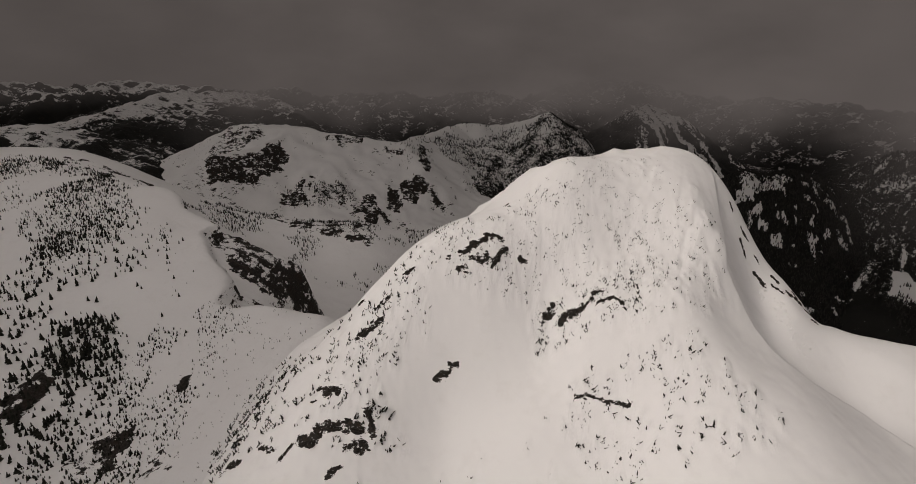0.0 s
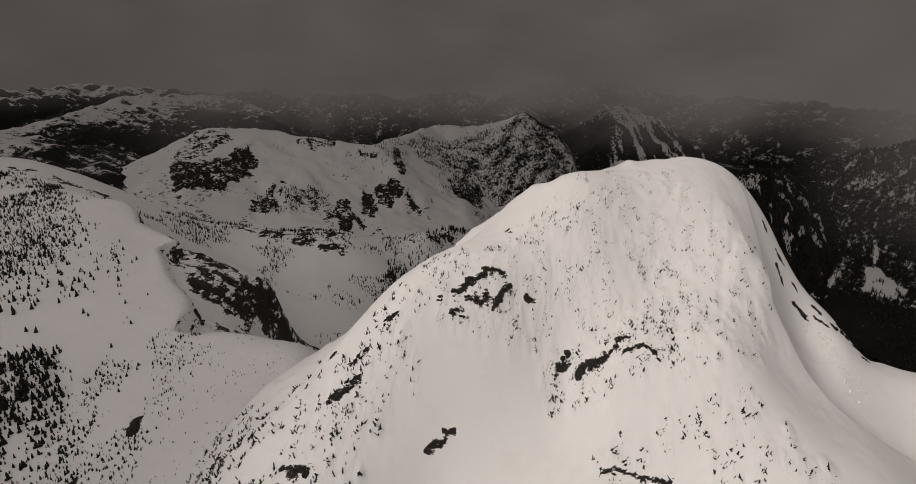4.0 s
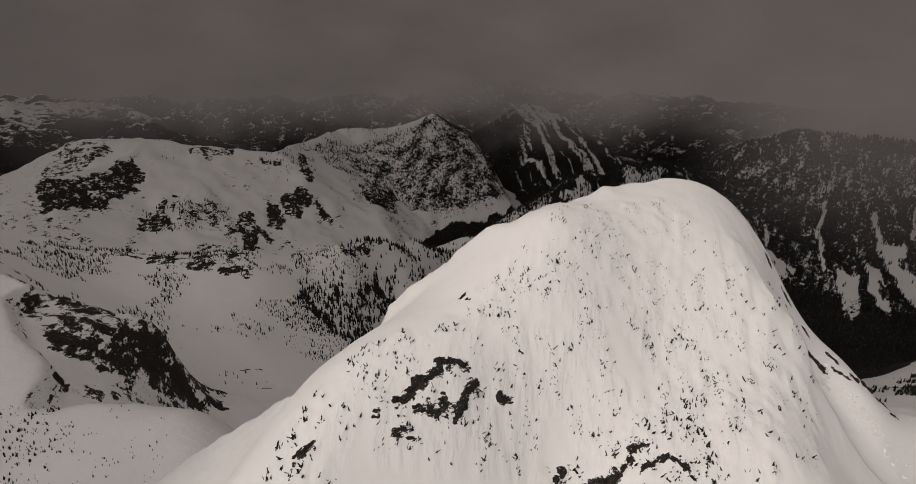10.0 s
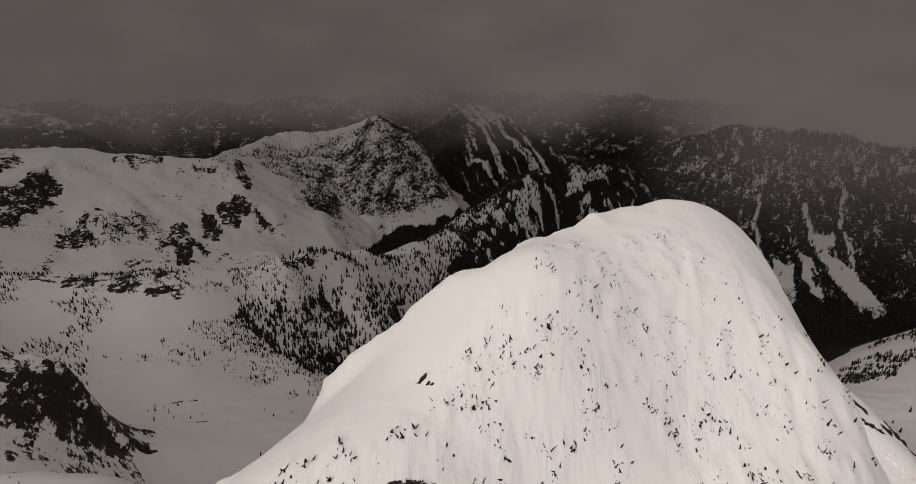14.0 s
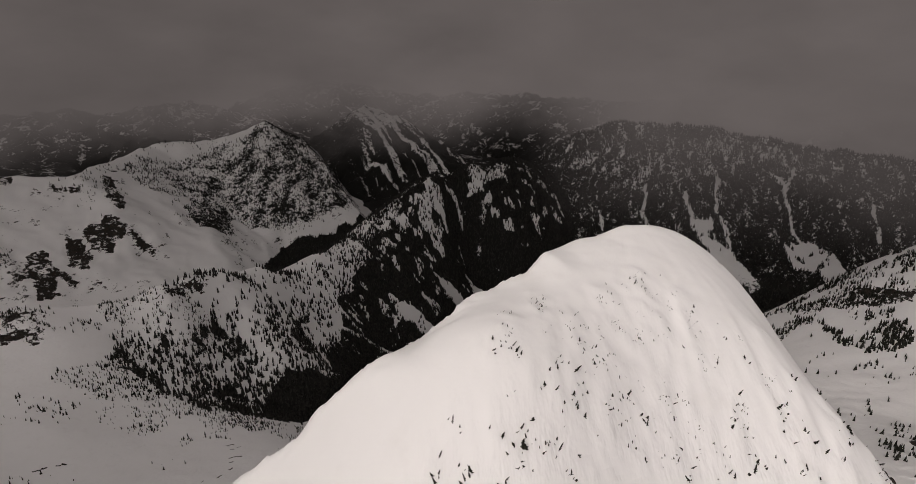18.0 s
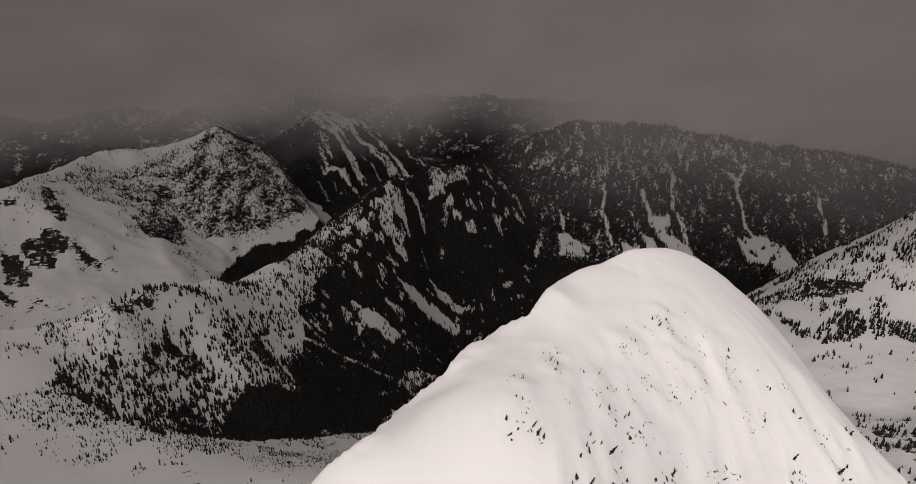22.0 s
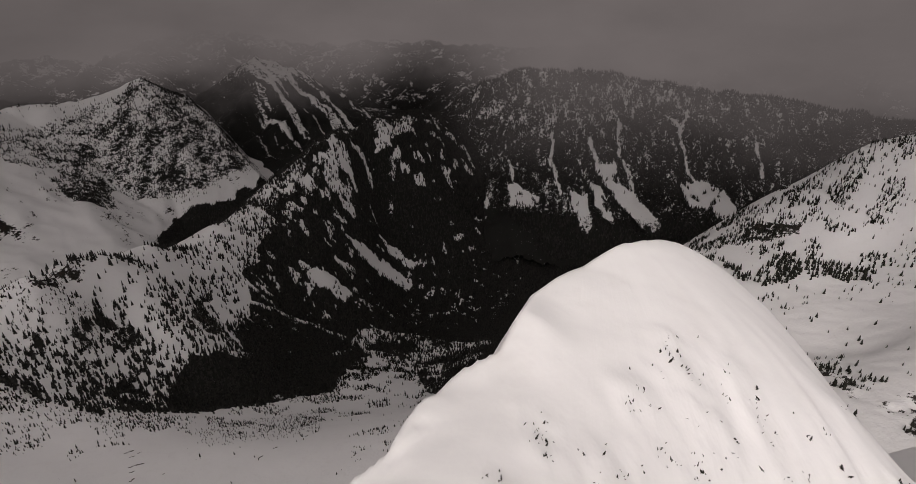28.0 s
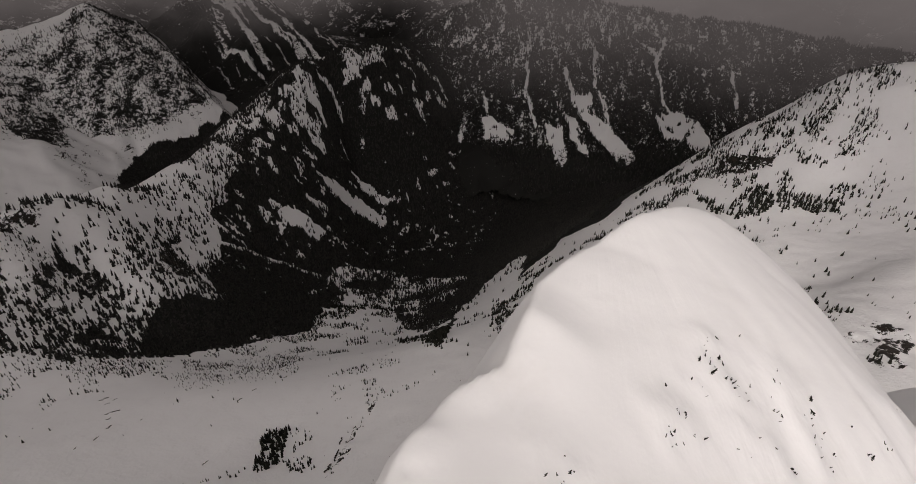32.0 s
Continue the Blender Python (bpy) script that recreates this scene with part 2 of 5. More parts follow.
PEAK_CREST = [(-125, 300, 239.9), (-60, 264, 315.0), (-25, 246, 346.7), (-8, 236, 359.4), (7, 223, 380.2), (23, 219, 398.5), (36, 217, 408.8), (50, 221, 409.0), (62, 226, 412.7), (75, 229, 412.4), (88, 229, 415.1), (100, 229, 411.5), (112, 229, 404.5), (130, 232, 365.6), (165, 236, 297.9)]
PEAK_TOP = [(45, 206, 416.3), (80, 213, 412.5), (95, 213, 409.8), (63, 198, 404.2), (80, 198, 405.5), (95, 198, 402.1), (106, 208, 401.4), (118, 214, 394.2), (20, 202, 394.1), (3, 205, 389.7)]
PEAK_FACE = [(16, 184, 392.3), (42, 192, 401.1), (61, 181, 382.5), (78, 181, 388.3), (95, 183, 396.2), (110, 192, 376.5), (-20, 205, 372.6), (-45, 215, 323.2), (-32, 181, 364.3), (-12, 176, 379.8), (10, 165, 356.1), (33, 169, 354.9), (50, 165, 375.5), (74, 160, 381.5), (95, 160, 364.4), (120, 172, 359.2)]
PEAK_FOOT = [(-45, 155, 340.3), (-3, 155, 331.8), (25, 145, 340.2), (52, 141, 341.5), (80, 135, 359.1), (110, 140, 354.0), (142, 158, 340.7), (-80, 130, 300.0), (-40, 110, 311.8), (10, 110, 309.1), (60, 100, 325.4), (110, 105, 335.0), (170, 120, 319.0), (-100, 200, 283.2), (-72, 243, 314.1), (-62, 195, 331.4), (135, 196, 362.4), (150, 205, 341.8), (175, 215, 309.3), (200, 150, 312.6), (150, 190, 356.4), (166, 191, 348.2), (187, 187, 346.1), (225, 182, 332.6), (245, 150, 300.0), (210, 225, 285.0)]
PEAK_EAST = [(119, 205, 386.2), (126, 203, 373.7), (133, 203, 369.9), (140, 197, 365.4), (128, 190, 366.4), (118, 190, 367.8), (145, 193, 344.6), (157, 191, 348.3)]
peak_sheet = sheet(PEAK_CREST, PEAK_TOP, PEAK_FACE, PEAK_FOOT, PEAK_EAST, firm=160)
CREST_X = [-150, -60, -30, -18, -10, -4, 2, 7, 12, 17, 22, 27, 32, 37, 42, 47, 52, 57, 62, 67, 72, 77, 82, 88, 94, 100, 106, 112, 120, 140, 200, 260]
CREST_Y = [310.0, 266.1, 249.5, 242.9, 238.1, 232.9, 228.2, 225.2, 225.6, 225.6, 220.7, 219.9, 218.2, 219.2, 224.0, 221.1, 223.9, 224.9, 223.0, 225.2, 228.6, 228.6, 228.5, 228.3, 227.3, 226.6, 227.6, 229.5, 232.0, 236.0, 236.1, 230.0]
CREST_LIFT = [-0.1, -0.2, -0.1, -0.1, -0.6, -1.0, -0.6, 3.8, 4.4, 2.5, 1.1, 1.4, 2.3, -0.4, -2.8, 0.0, 0.7, -0.5, 0.2, 1.7, 0.6, 0.8, 0.0, 0.7, 1.0, 1.1, 1.0, 0.3, 0.1, -0.1, -0.0, -0.0]


def past_line(line, x, y):
    """How far points lie to the right of a line of corners, in metres; negative on its left."""
    best, side = np.full(np.shape(x), 1e9), np.zeros(np.shape(x))
    for (ax, ay), (bx, by) in zip(line[:-1], line[1:]):
        dx, dy = bx - ax, by - ay
        u = np.clip(((x - ax) * dx + (y - ay) * dy) / (dx * dx + dy * dy), 0, 1)
        r = np.hypot(x - ax - u * dx, y - ay - u * dy)
        s = (x - ax) * dy - (y - ay) * dx
        side = np.where(r < best, s, side)
        best = np.minimum(best, r)
    return best * np.where(side > 0, 1, -1)


ROCK_ROWS = {
    "ring of dark broken rocks in the snow face": [(12.9, 185.2, 18.3, 184.6, 3), (7.8, 183.4, 12.8, 183.6, 2.5), (3.1, 181.6, 8.6, 182.6, 2.3), (2.5, 178.3, 6.2, 177.8, 2.2), (9.3, 179.4, 13.4, 180.3, 2.5), (15.1, 179.2, 20.3, 182.2, 2.9), (6.6, 180.1, 9.0, 180.4, 1.6)],
    "row of dark angular rocks under a snow lip": [(33.0, 171.7, 36.6, 172.4, 3.2), (39.0, 169.1, 44.4, 168.5, 3.6), (44.9, 168.3, 48.7, 168.1, 2.8), (48.2, 169.4, 51.5, 169.2, 1.6), (49.4, 165.7, 54.6, 165.7, 1.4), (54.6, 165.7, 57.8, 161.2, 1.2)],
    "large reddish brown rock ledge capped with snow": [(-43.4, 149.0, -28.1, 148.2, 4.2), (-47.8, 146.6, -42.8, 146.1, 4.9), (-32.1, 143.6, -26.7, 144.5, 4.4), (-26.6, 152.6, -24.3, 147.9, 3.2)],
    "dark boulders standing in the snow slope": [(-41.0, 158.3, -35.9, 156.5, 4.5), (-44.7, 159.3, -42.7, 158.8, 1.6), (-46.3, 156.4, -44.4, 156.5, 1.3)],
    "slanting dark slab of rock in snow": [(-31.8, 169.0, -23.1, 170.4, 2.6), (-25.5, 174.2, -21.4, 174.9, 1.8)],
    "small forked dark rock in smooth snow": [(-4.6, 160.4, 0.5, 161.4, 2), (-0.5, 162.8, 3.0, 162.6, 1.3)],
    "thin dark rock band along a snow crack": [(40.9, 149.5, 46.4, 147.7, 1.5), (45.9, 147.8, 51.5, 145.3, 1.2), (51.1, 145.4, 55.9, 142.8, 1.5)],
    "dark rocks at the edge of the face": [(-16.4, 178.0, -13.2, 179.2, 1.8), (-32.8, 180.7, -30.8, 180.3, 1.6)],
    "scattered dark rocks low on the slope": [(-37.7, 137.2, -33.9, 139.1, 2.6), (-50.9, 146.6, -54.2, 144.2, 2.1), (-63.6, 152.2, -57.1, 147.5, 2.2), (-77.5, 156.3, -71.7, 152.9, 2.8), (-79.6, 169.0, -75.7, 167.3, 2.4)],
    "small dark stones poking from the snow": [(20.6, 200.0, 22.0, 200.6, 0.9), (21.7, 198.9, 22.6, 198.4, 0.8), (-1.3, 180.4, 0.0, 180.2, 0.9), (24.6, 181.1, 26.7, 181.2, 1.9)],
    "small dark rocks on the outer edge of the ridge": [(111.9, 211.8, 113.0, 210.0, 1.2), (117.4, 208.6, 119.3, 207.2, 1.4), (121.7, 203.9, 122.8, 202.1, 1), (127.2, 199.3, 129.1, 197.1, 1.6), (134.8, 195.8, 136.3, 194.2, 1.2), (137.4, 185.6, 140.3, 185.7, 1.5)],
    "dark rocks along the steep side of the crest": [(119.3, 197.8, 122.3, 194.8, 2.4), (125.5, 194.9, 129.3, 192.9, 2), (131.4, 193.7, 136.1, 191.5, 2.6), (115.1, 204.7, 116.8, 201.2, 1.6), (137.4, 190.3, 140.7, 188.6, 1.8)],
}


EAST_EDGE = [(106, 222), (101, 194), (96, 176), (103, 164), (108, 158), (119, 152), (136, 150), (158, 138), (180, 120)]


def bare_rock(x, y):
    """Where bare rock breaks through the snow of the peak, from 0 to 1."""
    out = np.zeros(np.shape(x))
    wx, wy = x + 0.9 * fbm(x, y, 2.6, 3, 17), y + 0.9 * fbm(x, y, 2.6, 3, 18)
    for rows in ROCK_ROWS.values():
        for ax, ay, bx, by, width in rows:
            dx, dy = bx - ax, by - ay
            u = np.clip(((wx - ax) * dx + (wy - ay) * dy) / (dx * dx + dy * dy), 0, 1)
            r = np.hypot(wx - ax - u * dx, (wy - ay - u * dy) * 1.25)
            out = np.maximum(out, smooth(0.7 * width + 0.2, 0.1 * width, r))
    return out


SHRUB_ZONES = [
    ([(19, 196), (43, 202), (58, 199), (94, 195), (98, 184), (93, 168), (82, 157), (60, 156), (39, 176)], 290, 0.3, 1.1),
    ([(22, 198), (45, 206), (60, 203), (60, 196), (30, 190)], 34, 0.3, 0.8),
    ([(-17, 183), (-2, 176), (26, 174), (27, 186), (15, 194), (-5, 195)], 95, 0.4, 1.2),
    ([(20, 176), (34, 172), (32, 184), (22, 187)], 26, 0.4, 1.1),
    ([(-15, 184), (-6, 168), (-14, 164), (-41, 159), (-27, 178)], 80, 0.5, 1.5),
    ([(-71, 235), (-14, 164), (-25, 153), (-24, 144), (-81, 150), (-110, 205), (-100, 250)], 360, 0.6, 1.9),
    ([(-30, 152), (-22, 154), (-14, 147), (-24, 142)], 16, 0.9, 2.2),
    ([(40, 153), (78, 151), (96, 130), (91, 122), (48, 126), (35, 145)], 130, 0.45, 1.5),
    ([(28, 174), (62, 172), (64, 157), (30, 164)], 90, 0.4, 1.3),
    ([(-25, 150), (30, 152), (40, 120), (-40, 120)], 20, 0.4, 1.1),
    ([(56, 204), (64, 208), (92, 202), (90, 190), (60, 190)], 34, 0.18, 0.42),
    ([(60, 214), (72, 215), (80, 213), (80, 198), (73, 192), (58, 196), (44, 205), (50, 212)], 46, 0.18, 0.45),
]


def within(poly, x, y):
    hit = False
    for (ax, ay), (bx, by) in zip(poly, poly[1:] + poly[:1]):
        if (ay > y) != (by > y) and x < (bx - ax) * (y - ay) / (by - ay) + ax:
            hit = not hit
    return hit


def plant_tufts(rng):
    """Places where a few fir tips stand together: x, y, radius, least and most height."""
    out = []
    for poly, count, small, large in SHRUB_ZONES:
        xs, ys = [p[0] for p in poly], [p[1] for p in poly]
        got = 0
        while got < count:
            x, y = rng.uniform(min(xs), max(xs)), rng.uniform(min(ys), max(ys))
            if within(poly, x, y):
                out.append((x, y, 0.5 + 1.1 * rng.random(), small, large))
                got += 1
    return out


TUFTS = plant_tufts(np.random.default_rng(29))


TUFT_X, TUFT_Y, TUFT_R = np.array(TUFTS)[:, :3].T


def lumps(x, y):
    """Where the snow lies uneven over buried firs, from 0 to 1."""
    if np.ndim(x) < 2:
        out = np.zeros(np.shape(x))
        for i in range(0, len(out), 400):
            r = np.hypot(x[i : i + 400, None] - TUFT_X, (y[i : i + 400, None] - TUFT_Y) * 0.7)
            out[i : i + 400] = smooth(1.9 * TUFT_R + 0.6, 0.4 * TUFT_R, r).max(1)
        return out
    out = np.zeros(np.shape(x))
    for cx, cy, wide in zip(TUFT_X, TUFT_Y, TUFT_R):
        i, j = np.searchsorted(x[0], (cx - 5, cx + 5)), np.searchsorted(y[:, 0], (cy - 5, cy + 5))
        box = (slice(*j), slice(*i))
        out[box] = np.maximum(out[box], smooth(1.9 * wide + 0.6, 0.4 * wide, np.hypot(x[box] - cx, (y[box] - cy) * 0.7)))
    return out


def peak_height(x, y):
    """The snow peak: an even south face up to a sharp crest, and a steep drop north of it."""
    edge = np.interp(x, CREST_X, CREST_Y) + 1.1 * fbm(x, 0 * x, 7, 3, 5) * smooth(80, 58, x)
    beyond = np.maximum(0, y - edge)
    h = peak_sheet(x, np.minimum(y, edge)) - 2.2 * beyond + 0.35 * np.minimum(beyond, 3)
    h = h + np.interp(x, CREST_X, CREST_LIFT) * smooth(10, 0, edge - y)
    # grooves run down the fall line, away from the summit
    away = np.hypot(x - 98, y - 240)
    turn = 62 * np.arctan2(y - 240, x - 98) + 2.0 * fbm(x, y, 30, 2, 6)
    face = smooth(0, 7, edge - y)
    flutes = (1 - 0.6 * smooth(196, 212, y)) * smooth(140, 172, y) * smooth(-5, 30, x) * smooth(125, 104, x) * face * smooth(8, 26, away)
    h = h + (0.55 - 0.2 * smooth(50, 75, x)) * flutes * fbm(turn, away / 9, 5.5, 3, 7) * (0.5 + 0.9 * value(x / 19, y / 19, 4))
    h = h + (0.6 - 0.5 * smooth(185, 202, y)) * fbm(x, y, 26, 3, 8) * face + 0.5 * smooth(150, 120, y) * fbm(x + y, (y - x) / 3, 13, 3, 13)
    h = h + 0.13 * fbm(x, y, 3.2, 3, 9) + 1.3 * smooth(15, -30, x) * fbm(x, y, 11, 4, 10)
    east = -past_line(EAST_EDGE, x, y)
    h = h - 7.0 * smooth(0, 1.7, east) * smooth(34, 12, east) * smooth(222, 200, y) * smooth(70, 90, x)
    h = h + 0.16 * flutes * fbm(turn, away / 4, 3.0, 2, 19, True)
    # wind ripples that slant across the fall line
    out, round_ = np.hypot(x - 142, y - 252), np.arctan2(y - 252, x - 142)
    ripple = fbm(95 * round_ + 1.6 * fbm(x, y, 14, 2, 26), out / 5, 3.6, 3, 25)
    h = h + 0.62 * ripple * smooth(148, 172, y) * smooth(20, 42, x) * smooth(110, 98, x) * face * smooth(0.35, 0.65, value(x / 15, y / 15, 27)) * (1 - 0.75 * smooth(192, 208, y))
    h = h + smooth(4.5, 0.5, edge - y) * smooth(72, 50, x) * (0.75 * fbm(x, y, 4.5, 3, 28) + 0.3 * fbm(x, y, 1.8, 2, 29, True))
    h = h + lumps(x, y) * (0.16 + 0.5 * fbm(0.8 * x - 0.6 * y, (0.6 * x + 0.8 * y) / 2.2, 1.9, 2, 20))
    return h + bare_rock(x, y) * (0.1 + 0.9 * fbm(x, y, 3.0, 3, 16))


LEFT_CREST = [(-583, 873, 291), (-572, 695, 299), (-398, 648, 302), (-310, 605, 294), (-271, 557, 280), (-242, 535, 272), (-212, 490, 270), (-195, 420, 258)]
LEFT_SLOPE = [(-389, 521, 273), (-366, 423, 255), (-326, 353, 241), (-279, 314, 225), (-262, 261, 214), (-226, 280, 212), (-207, 319, 225), (-212, 374, 240), (-148, 280, 238), (-450, 300, 205), (-600, 450, 200), (-350, 150, 150)]
COL = [(-184, 395, 252), (-146, 390, 257), (-104, 365, 262), (-85, 372, 253), (-118, 345, 255), (-131, 320, 252), (-70, 300, 262)]
CLIFF_FOOT = [(-226, 556, 270), (-192, 562, 243), (-166, 568, 220), (-147, 547, 166), (-142, 580, 142), (-108, 584, 119), (-190, 600, 175), (-280, 690, 190), (-330, 780, 185), (-120, 480, 165), (-70, 430, 170), (-20, 380, 185)]
BASIN = [(-140, 699, 97), (-182, 793, 114), (-120, 740, 100), (-55, 760, 62), (30, 677, 55), (0, 600, 72), (130, 560, 35), (140, 649, 25), (60, 480, 75), (-10, 880, 45), (20, 800, 35), (-260, 850, 135)]
RIB = [(-412, 940, 185), (-300, 985, 150), (-150, 930, 154), (-70, 985, 121)]
BEHIND_RIB = [(-160, 1060, 80), (-60, 1080, 72), (0, 1120, 66), (70, 1190, 44), (125, 1240, 28), (190, 1300, 2), (-20, 1040, 86)]
HIDDEN_VALLEY = [(250, 1450, -85), (430, 1640, -100), (600, 1740, -90), (800, 1800, -70), (1020, 1900, -40), (700, 1660, 30), (800, 1695, 25), (620, 1625, 20), (940, 1740, 50), (-450, 1200, 70), (-250, 1250, 20), (-100, 1350, -40), (150, 1500, -130), (400, 1800, -190), (800, 2150, -215), (-700, 1300, 100)]
KNOB_CREST = [(-5, 985, 133), (36, 1035, 122), (85, 1100, 97), (165, 1190, 57), (320, 1360, 3), (500, 1520, 12), (600, 1556, 44), (690, 1572, 86), (780, 1606, 84), (900, 1650, 96), (1100, 1740, 82), (1300, 1880, 60)]
KNOB_FACE = [(-34, 952, 90), (59, 1002, 40), (73, 900, -25), (140, 975, -5), (210, 1130, -50), (200, 900, -95), (310, 930, -165), (424, 1249, -180), (500, 1230, -220), (430, 960, -215), (720, 1400, -280), (830, 1560, -120)]
FOREST_VALLEY = [(440, 780, -160), (600, 900, -250), (800, 1050, -320), (1050, 1250, -370), (1300, 1450, -330), (1100, 950, -270), (1350, 1100, -310), (1500, 850, -260)]
SKIRT = [(240, 550, 36), (330, 600, 0), (450, 600, -20), (520, 640, -70), (640, 620, -20), (780, 600, 0), (900, 640, 10)]
MEADOW = [(722, 337, 95), (710, 283, 118), (770, 400, 80), (630, 283, 118), (818, 366, 85), (862, 433, 82), (947, 501, 85), (980, 362, 110), (500, 228, 165), (455, 294, 150), (634, 245, 155), (560, 400, 90), (400, 420, 90)]
RIGHT_CREST = [(1000, 620, 40), (1050, 560, 110), (1080, 505, 155), (1100, 450, 213), (1115, 385, 236), (1200, 250, 260), (1350, 500, 0)]
UNDER_PEAK = [(50, 150, 230), (0, 40, 230), (150, 150, 230), (300, 240, 190), (150, 340, 150), (50, 350, 160), (250, 0, 200), (-300, -50, 100), (700, -100, 150), (300, -400, 50)]
ground_sheet = sheet(LEFT_CREST, LEFT_SLOPE, COL, CLIFF_FOOT, BASIN, RIB, BEHIND_RIB, HIDDEN_VALLEY, KNOB_CREST, KNOB_FACE, FOREST_VALLEY, SKIRT, MEADOW, RIGHT_CREST, UNDER_PEAK)


CORNICE = [(-330, 625), (-296, 591), (-281, 566), (-258, 555), (-238, 546), (-243, 528), (-240, 509), (-228, 488), (-215, 466), (-193, 450), (-186, 428), (-190, 404), (-168, 398), (-120, 398), (-88, 385)]


def ground_height(x, y):
    lip = -past_line(CORNICE, x + 2.5 * fbm(x, y, 26, 3, 14), y + 2.5 * fbm(x, y, 26, 3, 15))
    far = smooth(1350, 2150, np.hypot(x - 250, y - 750))
    near = ground_sheet(np.clip(x, -1400, 2000), np.clip(y, -1100, 2600))
    h = near * (1 - far) + (-210 + 60 * fbm(x, y, 900, 3, 3)) * far
    h = h - 13 * smooth(0, 3.6, lip) * smooth(80, 15, lip) + 3 * smooth(-25, -2, lip) * smooth(4, 0, lip)
    return h + 5 * fbm(x, y, 90, 4, 11) + 1.2 * fbm(x, y, 14, 3, 12)


def range_height(crest, x, y, slope, rough, seed, floor, grain=260):
    """Land that falls away to both sides of a crest line, cut by gullies down the fall line."""
    c = np.array(crest, float)
    best, top = np.full(x.shape, 1e9), np.zeros(x.shape)
    for a, b in zip(c[:-1], c[1:]):
        d = b[:2] - a[:2]
        u = np.clip(((x - a[0]) * d[0] + (y - a[1]) * d[1]) / (d @ d), 0, 1)
        r = np.hypot(x - a[0] - u * d[0], y - a[1] - u * d[1])
        z = a[2] + u * (b[2] - a[2])
        score = r * slope - z
        top = np.where(score < best, score + z, top)
        best = np.minimum(best, score)
    fall = top
    drop = smooth(0, 160, fall)
    h = -best + fall * 0.15 * (1 - smooth(0, 60, fall)) + rough * (0.25 + drop) * fbm(x, y, grain, 5, seed, True) * 0.6 + rough * 0.3 * fbm(x, y, 70, 3, seed + 9)
    return np.maximum(h, floor - 40)
# ---- end of the shape ----

# ---- meshes ----
def mesh_object(name, verts, faces, material, smooth_shade=True, attrs=None):
    """One mesh object from arrays of corners and of triangles or quads."""
    me = bpy.data.meshes.new(name)
    verts, faces = np.asarray(verts, np.float32), np.asarray(faces, np.int32)
    k = faces.shape[1]
    me.vertices.add(len(verts))
    me.vertices.foreach_set("co", verts.ravel())
    me.loops.add(faces.size)
    me.loops.foreach_set("vertex_index", faces.ravel())
    me.polygons.add(len(faces))
    me.polygons.foreach_set("loop_start", np.arange(0, faces.size, k, dtype=np.int32))
    me.polygons.foreach_set("use_smooth", np.full(len(faces), smooth_shade))
    for key, v in (attrs or {}).items():
        me.attributes.new(key, "FLOAT", "POINT").data.foreach_set("value", np.asarray(v, np.float32).ravel())
    me.update()
    me.validate()
    me.materials.append(material)
    return new(name, me)


def grid_object(name, xs, ys, height, material, cover=None, keep=None, crag=0.0):
    """A height field over the lines xs and ys; cover gives its rock and forest, keep drops faces."""
    x, y = np.meshgrid(xs, ys)
    z = height(x, y)
    gy, gx = np.gradient(z, ys, xs)
    steep = np.hypot(gx, gy)
    nx, ny = len(xs), len(ys)
    i = (np.arange(ny - 1)[:, None] * nx + np.arange(nx - 1)).ravel()
    faces = np.c_[i, i + 1, i + nx + 1, i + nx]
    if keep is not None:
        k = keep(x, y, z).ravel()
        faces = faces[k[faces].any(1)]
    attrs = dict(zip(("rock", "forest", "lumpy"), cover(x, y, z, steep))) if cover else None
    if crag:
        # broken steps where rock is bare
        z = z + crag * smooth(0.2, 0.6, attrs["rock"]) * (fbm(x, y, 3.2 * crag, 4, 57, True) - 0.2)
    return mesh_object(name, np.c_[x.ravel(), y.ravel(), z.ravel()], faces, material, True, attrs)


def inside(poly, x, y):
    """Which points lie in a polygon."""
    hit = np.zeros(np.shape(x), bool)
    for (ax, ay), (bx, by) in zip(poly, poly[1:] + poly[:1]):
        cross = ((ay > y) != (by > y)) & (x < (bx - ax) * (y - ay) / (by - ay + 1e-9) + ax)
        hit ^= cross
    return hit


def soft_inside(poly, x, y, reach):
    """Like inside, with a border that wavers by some metres."""
    return inside(poly, x + reach * fbm(x, y, reach * 2.2, 5, 21), y + reach * fbm(x, y, reach * 2.2, 5, 22))


FOREST = [(-30, 945), (36, 1045), (165, 1205), (320, 1390), (490, 1570), (680, 1650), (900, 1740), (1100, 1840), (1400, 2000), (1900, 1700), (2300, 900), (1700, 600), (1000, 650), (830, 680), (800, 760), (651, 720), (574, 716), (500, 700), (447, 740), (504, 886), (550, 995), (529, 1054), (479, 1050), (383, 975), (295, 905), (198, 855), (136, 835), (59, 838), (10, 890)]


